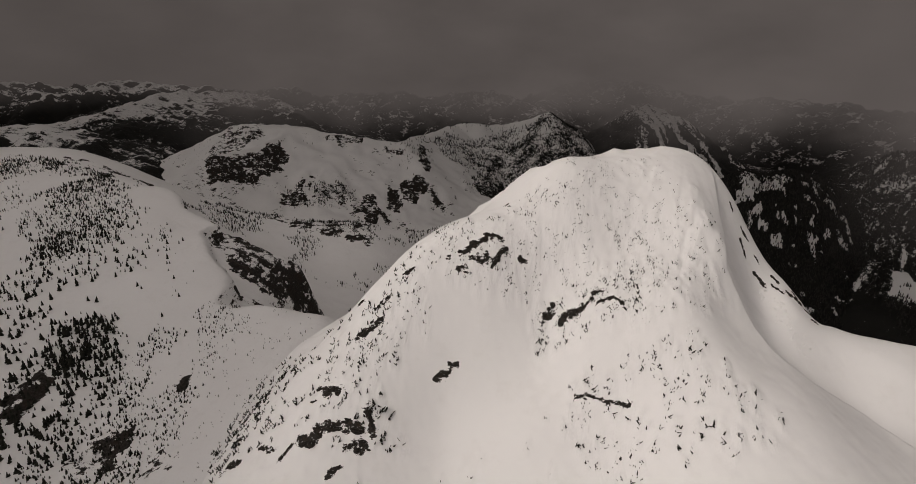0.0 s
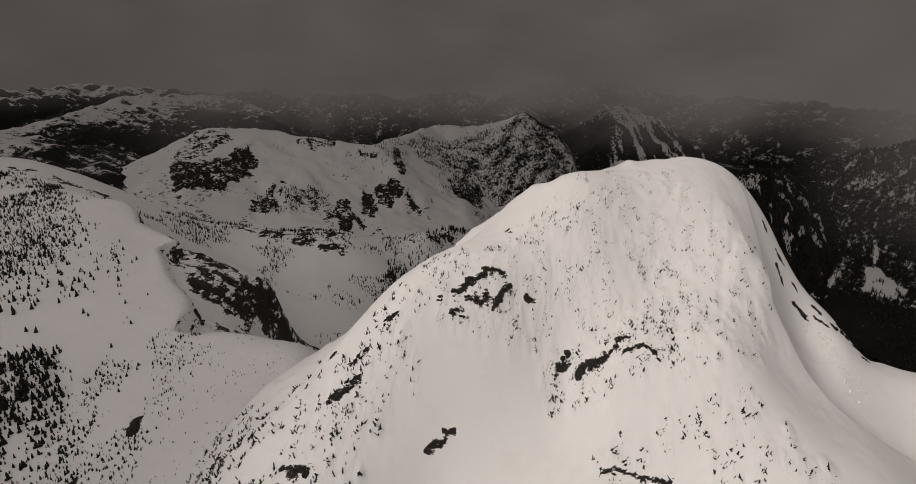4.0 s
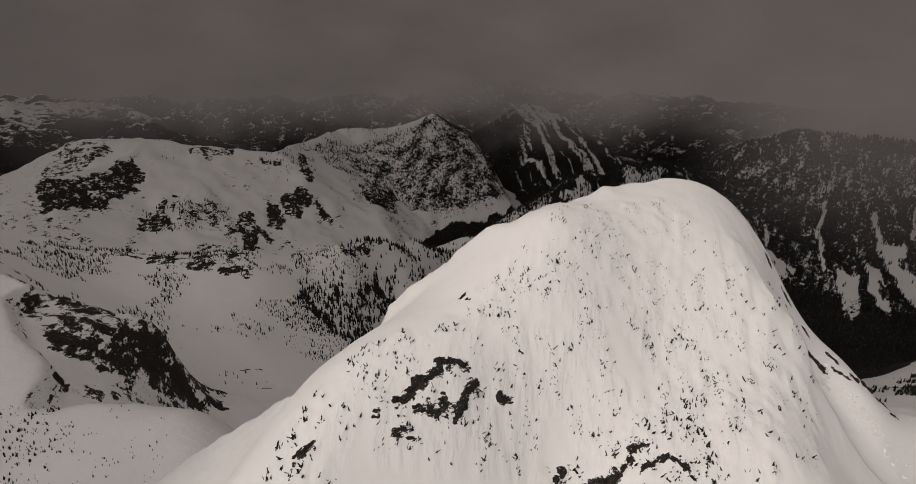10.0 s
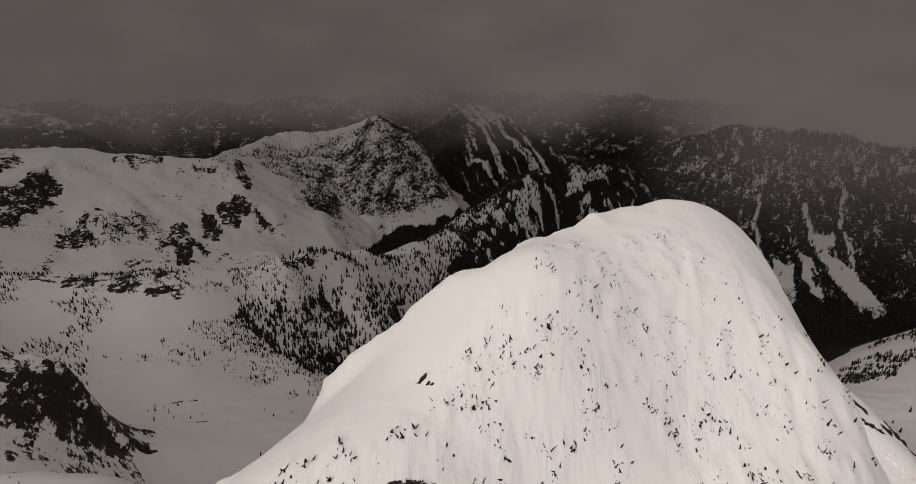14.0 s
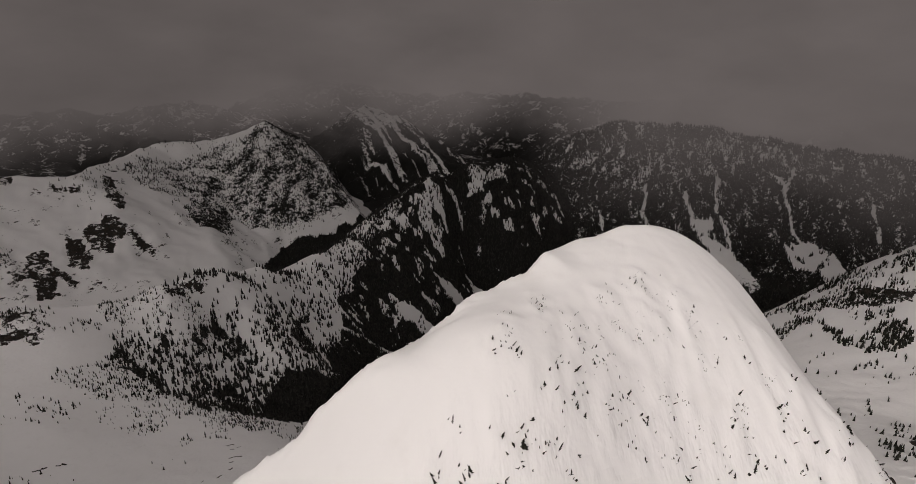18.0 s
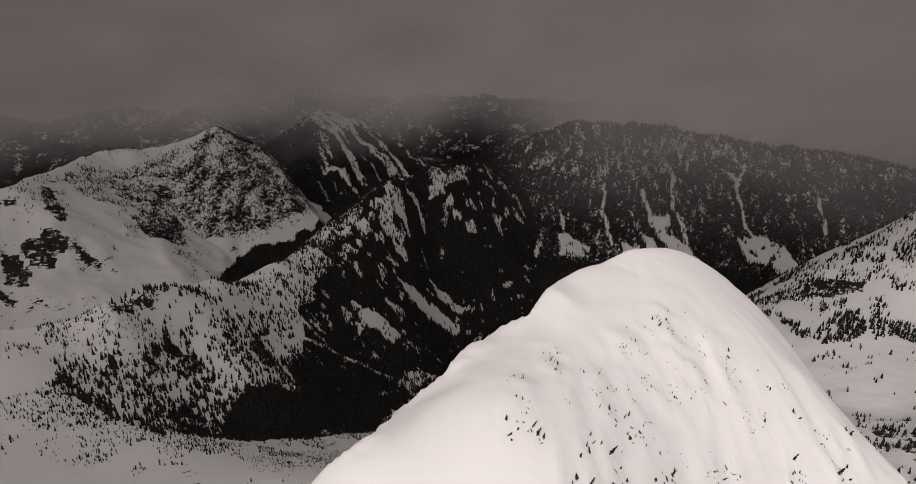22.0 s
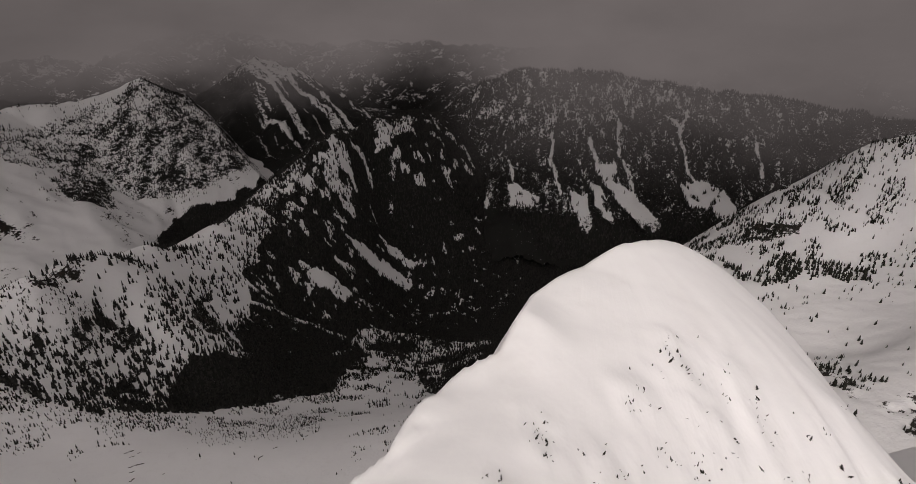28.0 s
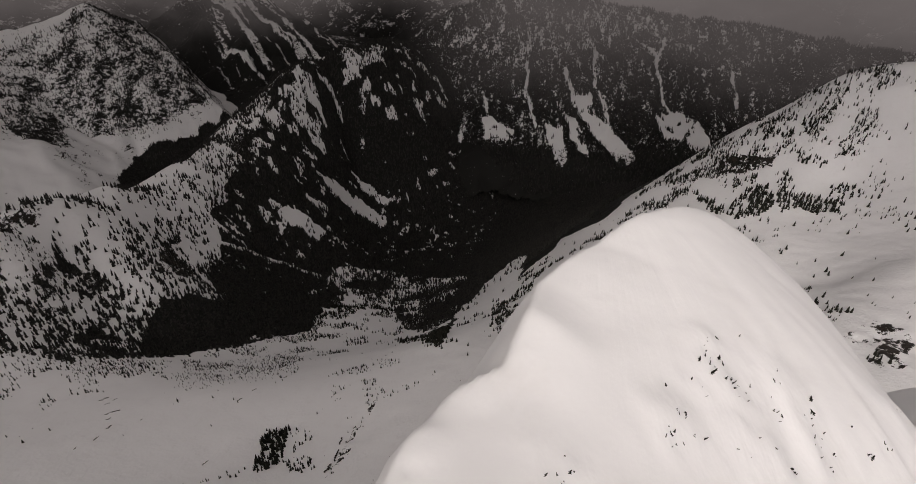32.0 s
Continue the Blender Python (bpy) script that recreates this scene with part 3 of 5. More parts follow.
GULLIES = [
    [(652, 1429), (705, 1446), (768, 1439), (845, 1419), (826, 1393), (769, 1406), (685, 1417)],
    [(776, 1481), (838, 1480), (895, 1438), (872, 1435), (801, 1466)],
    [(477, 1328), (519, 1324), (584, 1298), (542, 1252), (510, 1279), (480, 1305)],
    [(576, 1364), (638, 1369), (626, 1357), (585, 1355)],
]
KNOB = [(517, 1458), (519, 1500), (584, 1545), (690, 1600), (750, 1590), (730, 1518), (686, 1506), (591, 1484)]
OPEN_WOOD = [(324, 900), (445, 1055), (570, 1170), (680, 1130), (756, 966), (640, 850), (490, 738), (430, 760), (374, 771)]
GLADE = [(342, 585), (547, 770), (709, 845), (800, 850), (770, 800), (620, 705), (441, 600), (350, 560)]
KNOB_BACK = [(860, 1620), (900, 1660), (1000, 1710), (1053, 1690), (1000, 1640), (944, 1612)]
HIDDEN_FOREST = [(45, 1120), (150, 1262), (300, 1450), (480, 1600), (700, 1660), (900, 1750), (1050, 2000), (850, 2060), (600, 1950), (480, 1925), (337, 1910), (230, 1720), (120, 1400), (70, 1200)]


DENSE_WOOD = [(549, 1440), (1412, 1516), (881, 990), (825, 1025), (728, 995), (634, 1005), (552, 991), (511, 1083), (337, 949), (300, 902), (165, 847), (66, 833), (150, 958), (228, 995), (240, 1069), (298, 1186), (273, 1178), (316, 1259), (418, 1370)]
MIXED_WOOD = [(20, 1055), (120, 1150), (227, 1265), (405, 1500), (448, 1432), (418, 1370), (296, 1248), (282, 1182), (192, 1129), (150, 958), (66, 833), (27, 798), (-30, 845), (-75, 885), (-70, 955), (-35, 973), (-7, 976)]
OPEN_CREST = [(-32, 983), (36, 1055), (230, 1280), (344, 1380), (359, 1317), (207, 1157), (96, 1074), (4, 966), (-35, 973)]
CLUMPS = [[(51, 1008), (78, 1027), (99, 964), (83, 940), (53, 972)], [(15, 948), (49, 995), (30, 886), (3, 891)], [(36, 904), (88, 940), (68, 834), (32, 859)], [(-20, 946), (1, 945), (-7, 918), (-28, 916)]]
SNOW_STREAKS = [[(284, 1185), (348, 1194), (418, 1195), (480, 1149)], [(216, 1117), (226, 1090), (226, 1040)], [(305, 1250), (345, 1215)], [(130, 960), (95, 1010), (120, 1060)]]


def near_wood(x, y, thick):
    """The wood of the side that faces the peak: black below, in clumps higher up, open along the crest."""
    mixed = 0.42 + 0.42 * smooth(0.0, 0.3, fbm(x + 0.4 * y, 0.6 * y, 34, 4, 41)) - 0.22 * smooth(0.1, 0.4, fbm(x, y, 18, 3, 42))
    front = past_line([p[:2] for p in KNOB_CREST], x, y)
    mixed = mixed * (0.3 + 0.7 * smooth(10, 80, front + 16 * fbm(x, y, 30, 3, 49)))
    thick = np.where(soft_inside(MIXED_WOOD, x, y, 14), mixed, thick)
    for clump in CLUMPS:
        thick = np.where(soft_inside(clump, x, y, 9), 0.72 + 0.45 * fbm(x, y, 13, 3, 43), thick)
    thick = np.where(soft_inside(OPEN_CREST, x, y, 12), 0.15 + 0.3 * smooth(0.1, 0.4, fbm(x, y, 26, 3, 44)), thick)
    dense = 1.0 - 0.55 * smooth(0.3, 0.5, fbm(x, y, 17, 3, 45)) * smooth(1000, 1250, y)
    thick = np.where(soft_inside(DENSE_WOOD, x, y, 20) & soft_inside(DENSE_WOOD, x + 14 * fbm(x, y, 120, 2, 48), y, 42), dense, thick)
    for line in SNOW_STREAKS:
        thick = thick - 0.7 * smooth(7, 2.5, np.abs(past_line(line, x + 5 * fbm(x, y, 20, 3, 46), y + 5 * fbm(x, y, 20, 3, 47))))
    return thick


def forest_cover(x, y):
    """How much of the valley side is wooded, from 0 to 1."""
    below = -past_line([p[:2] for p in KNOB_CREST], x, y)
    thick = 0.52 + 0.8 * smooth(110, 500, x + 0.25 * (1000 - y))
    thick = thick * (0.5 + 0.5 * np.maximum(smooth(10, 150, np.abs(below)), smooth(650, 730, x))) + 0.25 * smooth(650, 760, x)
    u, v = x * 0.8 + y * 0.6, -x * 0.6 + y * 0.8
    glade = fbm(u / 3.2, v, 60, 4, 31)
    thick = thick + 0.45 * fbm(x, y, 110, 4, 30) + 0.4 * fbm(x, y, 30, 3, 34) - 0.55 * smooth(0.25, 0.55, glade)
    thick = np.where(soft_inside(KNOB, x, y, 30), 0.74 + 0.65 * fbm(x, y, 20, 4, 36), thick)
    thick = np.where(soft_inside(KNOB_BACK, x, y, 30), 0.6 + 0.5 * fbm(x, y, 26, 4, 37), thick)
    thick = np.minimum(thick, 1.0) - 0.7 * smooth(0.15, 0.42, fbm(x, y, 20, 3, 39)) * smooth(1250, 1400, y) * smooth(-230, -60, ground_sheet(x, y))
    thick = near_wood(x, y, thick)
    thick = np.where(soft_inside(OPEN_WOOD, x, y, 75), np.clip(0.62 + 0.9 * fbm(x, y, 30, 4, 35), 0, 1), thick)
    thick = np.where(soft_inside(GLADE, x, y, 14), 0.05, thick)
    for g in GULLIES:
        thick = np.where(soft_inside(g, x, y, 13), 0.3 * smooth(0.0, 0.4, fbm(x, y, 16, 3, 38)), thick)
    out = np.where(soft_inside(FOREST, x, y, 38) | soft_inside(MIXED_WOOD, x, y, 14), np.clip(thick, 0, 1), 0)
    hidden = np.clip((below > 15) + smooth(1380, 1450, x), 0, 1)
    beyond = hidden * np.clip(smooth(1700, 2000, y + 0.35 * x) * smooth(-700, 100, x + 0.1 * y) + smooth(1500, 1900, x) + smooth(-620, -900, x) * smooth(700, 1000, y), 0, 1) * (1.05 + 0.5 * fbm(x, y, 260, 4, 33))
    return np.maximum(np.maximum(out, np.clip(beyond, 0, 1)), np.where(soft_inside(HIDDEN_FOREST, x, y, 22) & (below > 8), 0.97, 0))


ROCKS = [
    ([(-266, 562), (-234, 524), (-205, 480), (-180, 480), (-150, 515), (-122, 570), (-128, 612), (-165, 612), (-218, 592)], 0.62),
    ([(-192, 440), (-165, 448), (-148, 482), (-175, 474)], 0.5),
    ([(-345, 955), (-230, 895), (-134, 878), (-130, 928), (-230, 942), (-330, 985)], 0.6),
    ([(-300, 312), (-288, 340), (-276, 333), (-277, 314), (-284, 292)], 0.74),
    ([(-232, 268), (-226, 290), (-203, 303), (-194, 292), (-200, 275), (-195, 257), (-218, 260)], 0.72),
    ([(-181, 255), (-175, 268), (-160, 260), (-156, 244), (-172, 248)], 0.62),
    ([(-193, 326), (-186, 334), (-178, 330), (-184, 320)], 0.6),
    ([(-5, 985), (16, 1015), (64, 1064), (56, 1040), (24, 1004), (-1, 979)], 0.52),
    ([(186, 1080), (234, 1112), (206, 1018), (150, 988)], 0.58),
    ([(958, 552), (969, 524), (975, 474), (953, 464), (927, 497), (920, 532)], 0.78),
    ([(138, 475), (158, 488), (199, 518), (230, 534), (228, 524), (196, 504), (159, 476), (141, 464)], 0.42),
    ([(470, 242), (517, 233), (502, 206), (442, 198), (433, 218)], 0.6),
    ([(558, 310), (498, 288), (462, 262), (480, 252), (522, 270)], 0.5),
    ([(-560, 800), (-430, 800), (-400, 770), (-480, 760), (-560, 770)], 0.55),
]


def ground_cover(x, y, z, steep):
    rock = 0.3 * smooth(0.8, 1.3, steep + 0.25 * fbm(x, y, 60, 4, 40)) * smooth(400, 100, x) * (1 - smooth(-110, -60, x) * smooth(820, 860, y))
    for poly, much in ROCKS:
        rock = np.maximum(rock, np.where(soft_inside(poly, x, y, 7), much, 0))
    wood = forest_cover(x, y)
    return rock, smooth(0.45, 1.0, wood) - 0.35 * smooth(0.35, 0.05, wood)


def peak_cover(x, y, z, steep):
    return np.maximum(0.7 * bare_rock(x, y), 0), 0 * x, lumps(x, y) * (0.3 + 0.7 * smooth(203, 186, y + 0.25 * (x - 60)))


def peak_foot(x, y):
    """The peak, running out into the ground on its three lower sides."""
    out = np.clip(smooth(212, 262, x) + smooth(-92, -130, x) + smooth(92, -70, y), 0, 1)
    return peak_height(x, np.maximum(y, 86)) * (1 - out) + (ground_height(x, y) - 4) * out


peak = grid_object("snow_peak", np.r_[np.arange(-130, 146, 0.62), np.arange(146, 266, 1.5)], np.r_[np.arange(-72, 86, 3.0), np.arange(86, 262, 0.62), np.arange(262, 330, 2.0)], peak_foot, SNOW_PEAK, peak_cover)
tagged(peak, "steep rounded summit under smooth fluted snow with a sharp crest", "mountain")


def graded(lo, a, b, hi, step):
    """Even steps from a to b that widen outwards to lo and hi."""
    out = list(np.arange(a, b + 0.1, step))
    s = step
    while out[-1] < hi:
        s *= 1.09
        out.append(out[-1] + s)
    s = step
    while out[0] > lo:
        s *= 1.09
        out.insert(0, out[0] - s)
    return np.array(out)


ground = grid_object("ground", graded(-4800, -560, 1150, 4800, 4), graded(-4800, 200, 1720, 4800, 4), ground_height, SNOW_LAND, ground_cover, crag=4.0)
tagged(ground, "snow-covered valley ground with rock bands and forest", "ground", kind="structure")


def mountain(name, crest, slope, rough, seed, floor, step, dark, label, reach=900, grain=260, spur=None, cut=None, material=None):
    """A far mountain round its crest line; dark: how much of it is bare rock and trees, by place."""
    c = np.array(crest, float)
    xs = np.arange(c[:, 0].min() - reach, c[:, 0].max() + reach, step)
    ys = np.arange(c[:, 1].min() - reach, c[:, 1].max() + reach, step)
    h = lambda x, y: range_height(crest, x, y, slope, rough, seed, floor, grain)
    if spur:
        main = h
        h = lambda x, y: np.maximum(main(x, y), range_height(spur, x, y, 0.95, 0.6 * rough, seed + 40, floor, 120))
    if cut:
        whole = h
        h = lambda x, y: np.minimum(whole(x, y), cut(x, y))
    ob = grid_object(name, xs, ys, h, material or SNOW_FAR, dark, keep=lambda x, y, z: (z > floor) & (np.hypot(x, y) < 4800), crag=11.0)
    return tagged(ob, label, "mountain"), h


def wooded(line, spread, most, rocky):
    """Snow tops that turn to forest below the height line."""
    def cover(x, y, z, steep):
        low = 1 - smooth(line - spread, line + spread, z + 60 * fbm(x, y, 200, 4, 51))
        return smooth(rocky, rocky + 0.6, steep + 0.3 * fbm(x, y, 90, 4, 52)), 0.2 + (most - 0.2) * low + 0.3 * fbm(x, y, 90, 5, 56)
    return cover


FAR_HILL = [(-1050, 1700, 60), (-850, 1780, 130), (-670, 1822, 213), (-557, 1860, 208), (-508, 1873, 190), (-369, 1906, 163), (-182, 1940, 136), (-76, 2200, 130), (25, 2400, 142), (230, 2450, 132), (431, 2452, 186), (583, 2420, 88), (735, 2377, 5)]
FOREST_HILL = [(1300, 1930, 10), (1420, 1950, 20), (1520, 1915, 92), (1640, 1800, 168), (1750, 1685, 172), (1850, 1560, 162), (1950, 1420, 147), (2045, 1255, 115), (2125, 1100, 105), (2170, 980, 103), (2225, 818, 70), (2250, 716, 62), (2300, 400, 60)]
PYRAMID = [(700, 3090, -80), (762, 3066, -18), (885, 3031, 83), (1048, 2977, 180), (1229, 2903, 119), (1338, 2852, -23), (1505, 2763, -170)]
LEFT_HILLS = [(-2200, 2300, 60), (-1672, 2729, 125), (-1593, 3228, 189), (-1226, 3491, 167), (-985, 3358, 45)]
LOW_HILLS = [(-2100, 1500, 120), (-1500, 1700, 190), (-1310, 1768, 202), (-1150, 1900, 140), (-1000, 2100, 60)]
LEFT_RANGE = [(-3400, 2900, 230), (-2729, 3578, 212), (-2435, 3665, 175), (-2363, 4063, 188), (-1861, 4250, 138), (-1200, 4400, 120)]
BACK_RANGE = [(-900, 4050, 120), (-606, 4012, 129), (-336, 3945, 150), (-121, 3859, 113), (147, 3759, 187), (384, 3742, 160), (516, 3625, 79), (620, 3900, 60), (889, 4500, 199), (1347, 4400, 232), (1842, 4052, 127), (2362, 3642, 150), (2606, 3206, 140), (2729, 2819, 120), (3000, 2300, 160), (3200, 1500, 180), (3300, 700, 160), (3300, -300, 150)]
SPUR = [(-540, 1855, 200), (-555, 1774, 168), (-612, 1669, 158), (-687, 1551, 146), (-729, 1486, 120), (-790, 1400, 60)]
HILL_ROCKS = [
    ([(-690, 1535), (-600, 1665), (-545, 1760), (-505, 1720), (-520, 1650), (-585, 1560), (-660, 1490)], 0.66),
    ([(-720, 1830), (-640, 1850), (-590, 1790), (-690, 1640), (-760, 1700)], 0.5),
    ([(-423, 1880), (-307, 1913), (-310, 1880), (-363, 1845), (-413, 1854)], 0.56),
    ([(-234, 1892), (-159, 1901), (-160, 1873), (-226, 1877)], 0.55),
    ([(-125, 2020), (-94, 2012), (-68, 1869), (-77, 1838), (-106, 1850), (-121, 1925)], 0.66),
    ([(-114, 2040), (-61, 2190), (-83, 2090)], 0.55),
    ([(-280, 1662), (-244, 1690), (-212, 1620), (-182, 1606), (-184, 1590), (-212, 1598), (-212, 1550), (-250, 1530), (-258, 1585)], 0.74),
    ([(-206, 1735), (-171, 1740), (-148, 1682), (-157, 1625), (-196, 1637)], 0.78),
    ([(-168, 1772), (-108, 1815), (-67, 1783), (-18, 1728), (-26, 1715), (-57, 1736), (-77, 1770), (-109, 1702), (-158, 1711)], 0.7),
    ([(90, 2010), (187, 2120), (225, 2090), (180, 1880), (120, 1880)], 0.45),
    ([(-462, 1654), (-444, 1651), (-432, 1563), (-496, 1554), (-500, 1582), (-463, 1599)], 0.66),
    ([(-438, 1686), (-418, 1675), (-414, 1614), (-427, 1627)], 0.6),
    ([(-405, 1625), (-369, 1659), (-318, 1679), (-301, 1584), (-341, 1571), (-383, 1577)], 0.42),
    ([(-301, 1646), (-271, 1647), (-264, 1531), (-287, 1538)], 0.5),
]
HILL_TREES = [
    ([(-50, 2226), (241, 2420), (434, 2430), (533, 2257), (521, 2125), (297, 2162), (195, 2178), (8, 2025), (-56, 2081)], 0.36),
    ([(120, 2330), (541, 2330), (560, 2046), (420, 1937), (323, 1955), (225, 2050), (84, 1993), (120, 2194)], 0.5),
    ([(65, 2003), (187, 2132), (225, 2090), (185, 1865), (111, 1872)], 0.62),
    ([(334, 2103), (444, 2018), (457, 1976), (371, 1952), (325, 1998)], 0.7),
    ([(-498, 1603), (-296, 1698), (-262, 1578), (-453, 1553)], 0.36),
]


def east_of_top(x, y):
    """How far a place of the far ridge lies east of its highest top, in metres."""
    return (x - 440) * 0.984 - (y - 2452) * 0.18


def hill_cover(x, y, z, steep):
    rock = 0.3 * smooth(0.55, 0.95, steep + 0.35 * fbm(x, y, 80, 4, 53))
    for poly, much in HILL_ROCKS:
        rock = np.maximum(rock, np.where(soft_inside(poly, x, y, 14), much + 0.04, 0))
    tree = 0.1 + 0.22 * fbm(x, y, 130, 4, 54)
    for poly, much in HILL_TREES:
        tree = np.maximum(tree, np.where(soft_inside(poly, x, y, 30), much + 0.4 * fbm(x + y, (y - x) * 2, 70, 5, 55), 0))
    tree = np.where(east_of_top(x, y) > -10, np.maximum(tree, 0.5 + 0.5 * fbm(x, y, 45, 4, 57)), tree)
    apron = smooth(20, -25, z - np.interp(x, [0, 90, 165, 290, 415, 520, 600], [10, -35, -70, -108, -105, -92, -80]) + 16 * fbm(x, y, 60, 3, 64))
    tree = tree * (1 - 0.85 * apron)
    back = smooth(1950, 2300, y) * smooth(-200, -500, x)
    tree = np.where(soft_inside(HIDDEN_FOREST, x, y, 18), 1.0, tree)
    return np.where(tree > 0.95, 0, rock), np.maximum(tree, 0.6 * back)


TRACKS = [[(1938, 1215), (1834, 1181), (1791, 1091), (1751, 951)], [(1868, 1235), (1836, 1176)], [(1609, 1388), (1576, 1319), (1558, 1241), (1542, 1064)], [(1542, 1503), (1477, 1437), (1420, 1344)], [(1388, 1562), (1334, 1474)], [(1973, 970), (1880, 900)], [(1639, 1256), (1583, 1150)], [(1766, 1390), (1638, 1279)]]
FANS = [
    [(1206, 1577), (1256, 1533), (1215, 1478), (1164, 1508)],
    [(1312, 1490), (1352, 1484), (1372, 1393), (1347, 1367), (1285, 1450)],
    [(1447, 1335), (1465, 1274), (1409, 1188), (1388, 1216), (1421, 1292)],
    [(1529, 1315), (1521, 1251), (1462, 1147), (1451, 1170), (1474, 1249)],
    [(1576, 1319), (1606, 1262), (1574, 1239), (1558, 1282)],
    [(1553, 1269), (1578, 1210), (1575, 1045), (1532, 1056), (1523, 1178)],
    [(1734, 1096), (1802, 1051), (1743, 878), (1721, 888), (1680, 1026)],
]


def slope_woods(x, y, z):
    """The forest of the far hillside, cut by avalanche tracks that open into snow at their foot."""
    upper = smooth(-60, 60, z)
    tree = 0.88 - 0.14 * upper + 0.2 * fbm(x + y, (y - x) / 3.5, 150, 4, 131) + 0.5 * fbm((x + 0.9 * y) / 2.4, y - 0.9 * x, 16, 3, 134)
    wx, wy = x + 14 * fbm(x, y, 50, 3, 133), y + 14 * fbm(x, y, 50, 3, 135)
    for k, line in enumerate(TRACKS):
        wide = 1.5 + 3.5 * value(x / 50, y / 50, k)
        tree = tree - 0.75 * smooth(wide + 5, 0.4 * wide, np.abs(past_line(line, wx, wy)))
    for fan in FANS:
        tree = np.where(soft_inside(fan, x, y, 9), 0.02 + 0.85 * smooth(0.2, 0.5, fbm(x, y, 26, 4, 132)), tree)
    return np.clip(tree, 0, 1)


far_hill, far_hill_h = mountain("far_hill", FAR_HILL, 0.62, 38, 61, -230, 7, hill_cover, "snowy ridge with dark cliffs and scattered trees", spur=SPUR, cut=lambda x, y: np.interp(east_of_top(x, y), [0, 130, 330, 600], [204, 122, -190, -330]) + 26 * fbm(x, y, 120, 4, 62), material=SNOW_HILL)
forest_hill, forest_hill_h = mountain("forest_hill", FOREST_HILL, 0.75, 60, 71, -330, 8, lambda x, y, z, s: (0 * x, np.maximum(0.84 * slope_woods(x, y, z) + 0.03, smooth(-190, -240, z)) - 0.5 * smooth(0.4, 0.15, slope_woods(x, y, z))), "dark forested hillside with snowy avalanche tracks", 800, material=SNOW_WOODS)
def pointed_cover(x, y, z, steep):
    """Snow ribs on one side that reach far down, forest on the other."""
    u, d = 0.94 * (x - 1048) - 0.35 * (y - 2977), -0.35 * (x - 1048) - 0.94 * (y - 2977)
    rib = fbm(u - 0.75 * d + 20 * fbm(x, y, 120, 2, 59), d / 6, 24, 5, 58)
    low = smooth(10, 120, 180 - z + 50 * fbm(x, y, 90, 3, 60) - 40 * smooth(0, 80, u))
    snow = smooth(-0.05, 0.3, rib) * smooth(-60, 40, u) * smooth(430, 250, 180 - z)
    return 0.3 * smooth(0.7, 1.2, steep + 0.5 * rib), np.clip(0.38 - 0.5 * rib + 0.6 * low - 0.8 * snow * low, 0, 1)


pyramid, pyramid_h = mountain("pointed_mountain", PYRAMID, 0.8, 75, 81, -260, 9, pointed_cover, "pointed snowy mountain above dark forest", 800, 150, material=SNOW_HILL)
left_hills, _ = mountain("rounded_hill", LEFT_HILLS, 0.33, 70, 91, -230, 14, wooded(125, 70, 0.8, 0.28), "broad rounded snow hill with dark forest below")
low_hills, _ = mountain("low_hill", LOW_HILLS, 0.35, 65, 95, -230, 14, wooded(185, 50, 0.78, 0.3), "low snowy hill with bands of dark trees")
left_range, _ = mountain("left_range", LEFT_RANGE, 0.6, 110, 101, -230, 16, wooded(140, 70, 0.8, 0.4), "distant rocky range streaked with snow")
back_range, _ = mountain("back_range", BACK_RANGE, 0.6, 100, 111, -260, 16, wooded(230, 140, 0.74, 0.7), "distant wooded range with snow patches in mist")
for ob in (far_hill, forest_hill, pyramid, left_hills, low_hills, left_range, back_range):
    ob["group"] = "far mountains"

# ---- trees ----
def conifer_template(tiers, sides, rng, droop=0.25, gap=0.0):
    """A fir of height 1: a stack of ragged skirts. Corners and triangles."""
    v, f = [], []
    for k in range(tiers):
        low, high = 0.06 + 0.86 * k / tiers, 0.06 + 0.86 * (k + 1.55) / tiers
        r = 0.19 * (1 - k / tiers) ** 0.8 + 0.02
        top = len(v)
        v.append((0, 0, min(high, 1.0)))
        a0 = rng.random() * 6
        for s in range(sides):
            a = a0 + 2 * math.pi * (s + 0.25 * rng.random()) / sides
            q = r * (0.65 + 0.6 * rng.random())
            v.append((q * math.cos(a), q * math.sin(a), low - droop * q * rng.random()))
        for s in range(sides):
            f.append((top, top + 1 + s, top + 1 + (s + 1) % sides))
    return np.array(v), np.array(f)


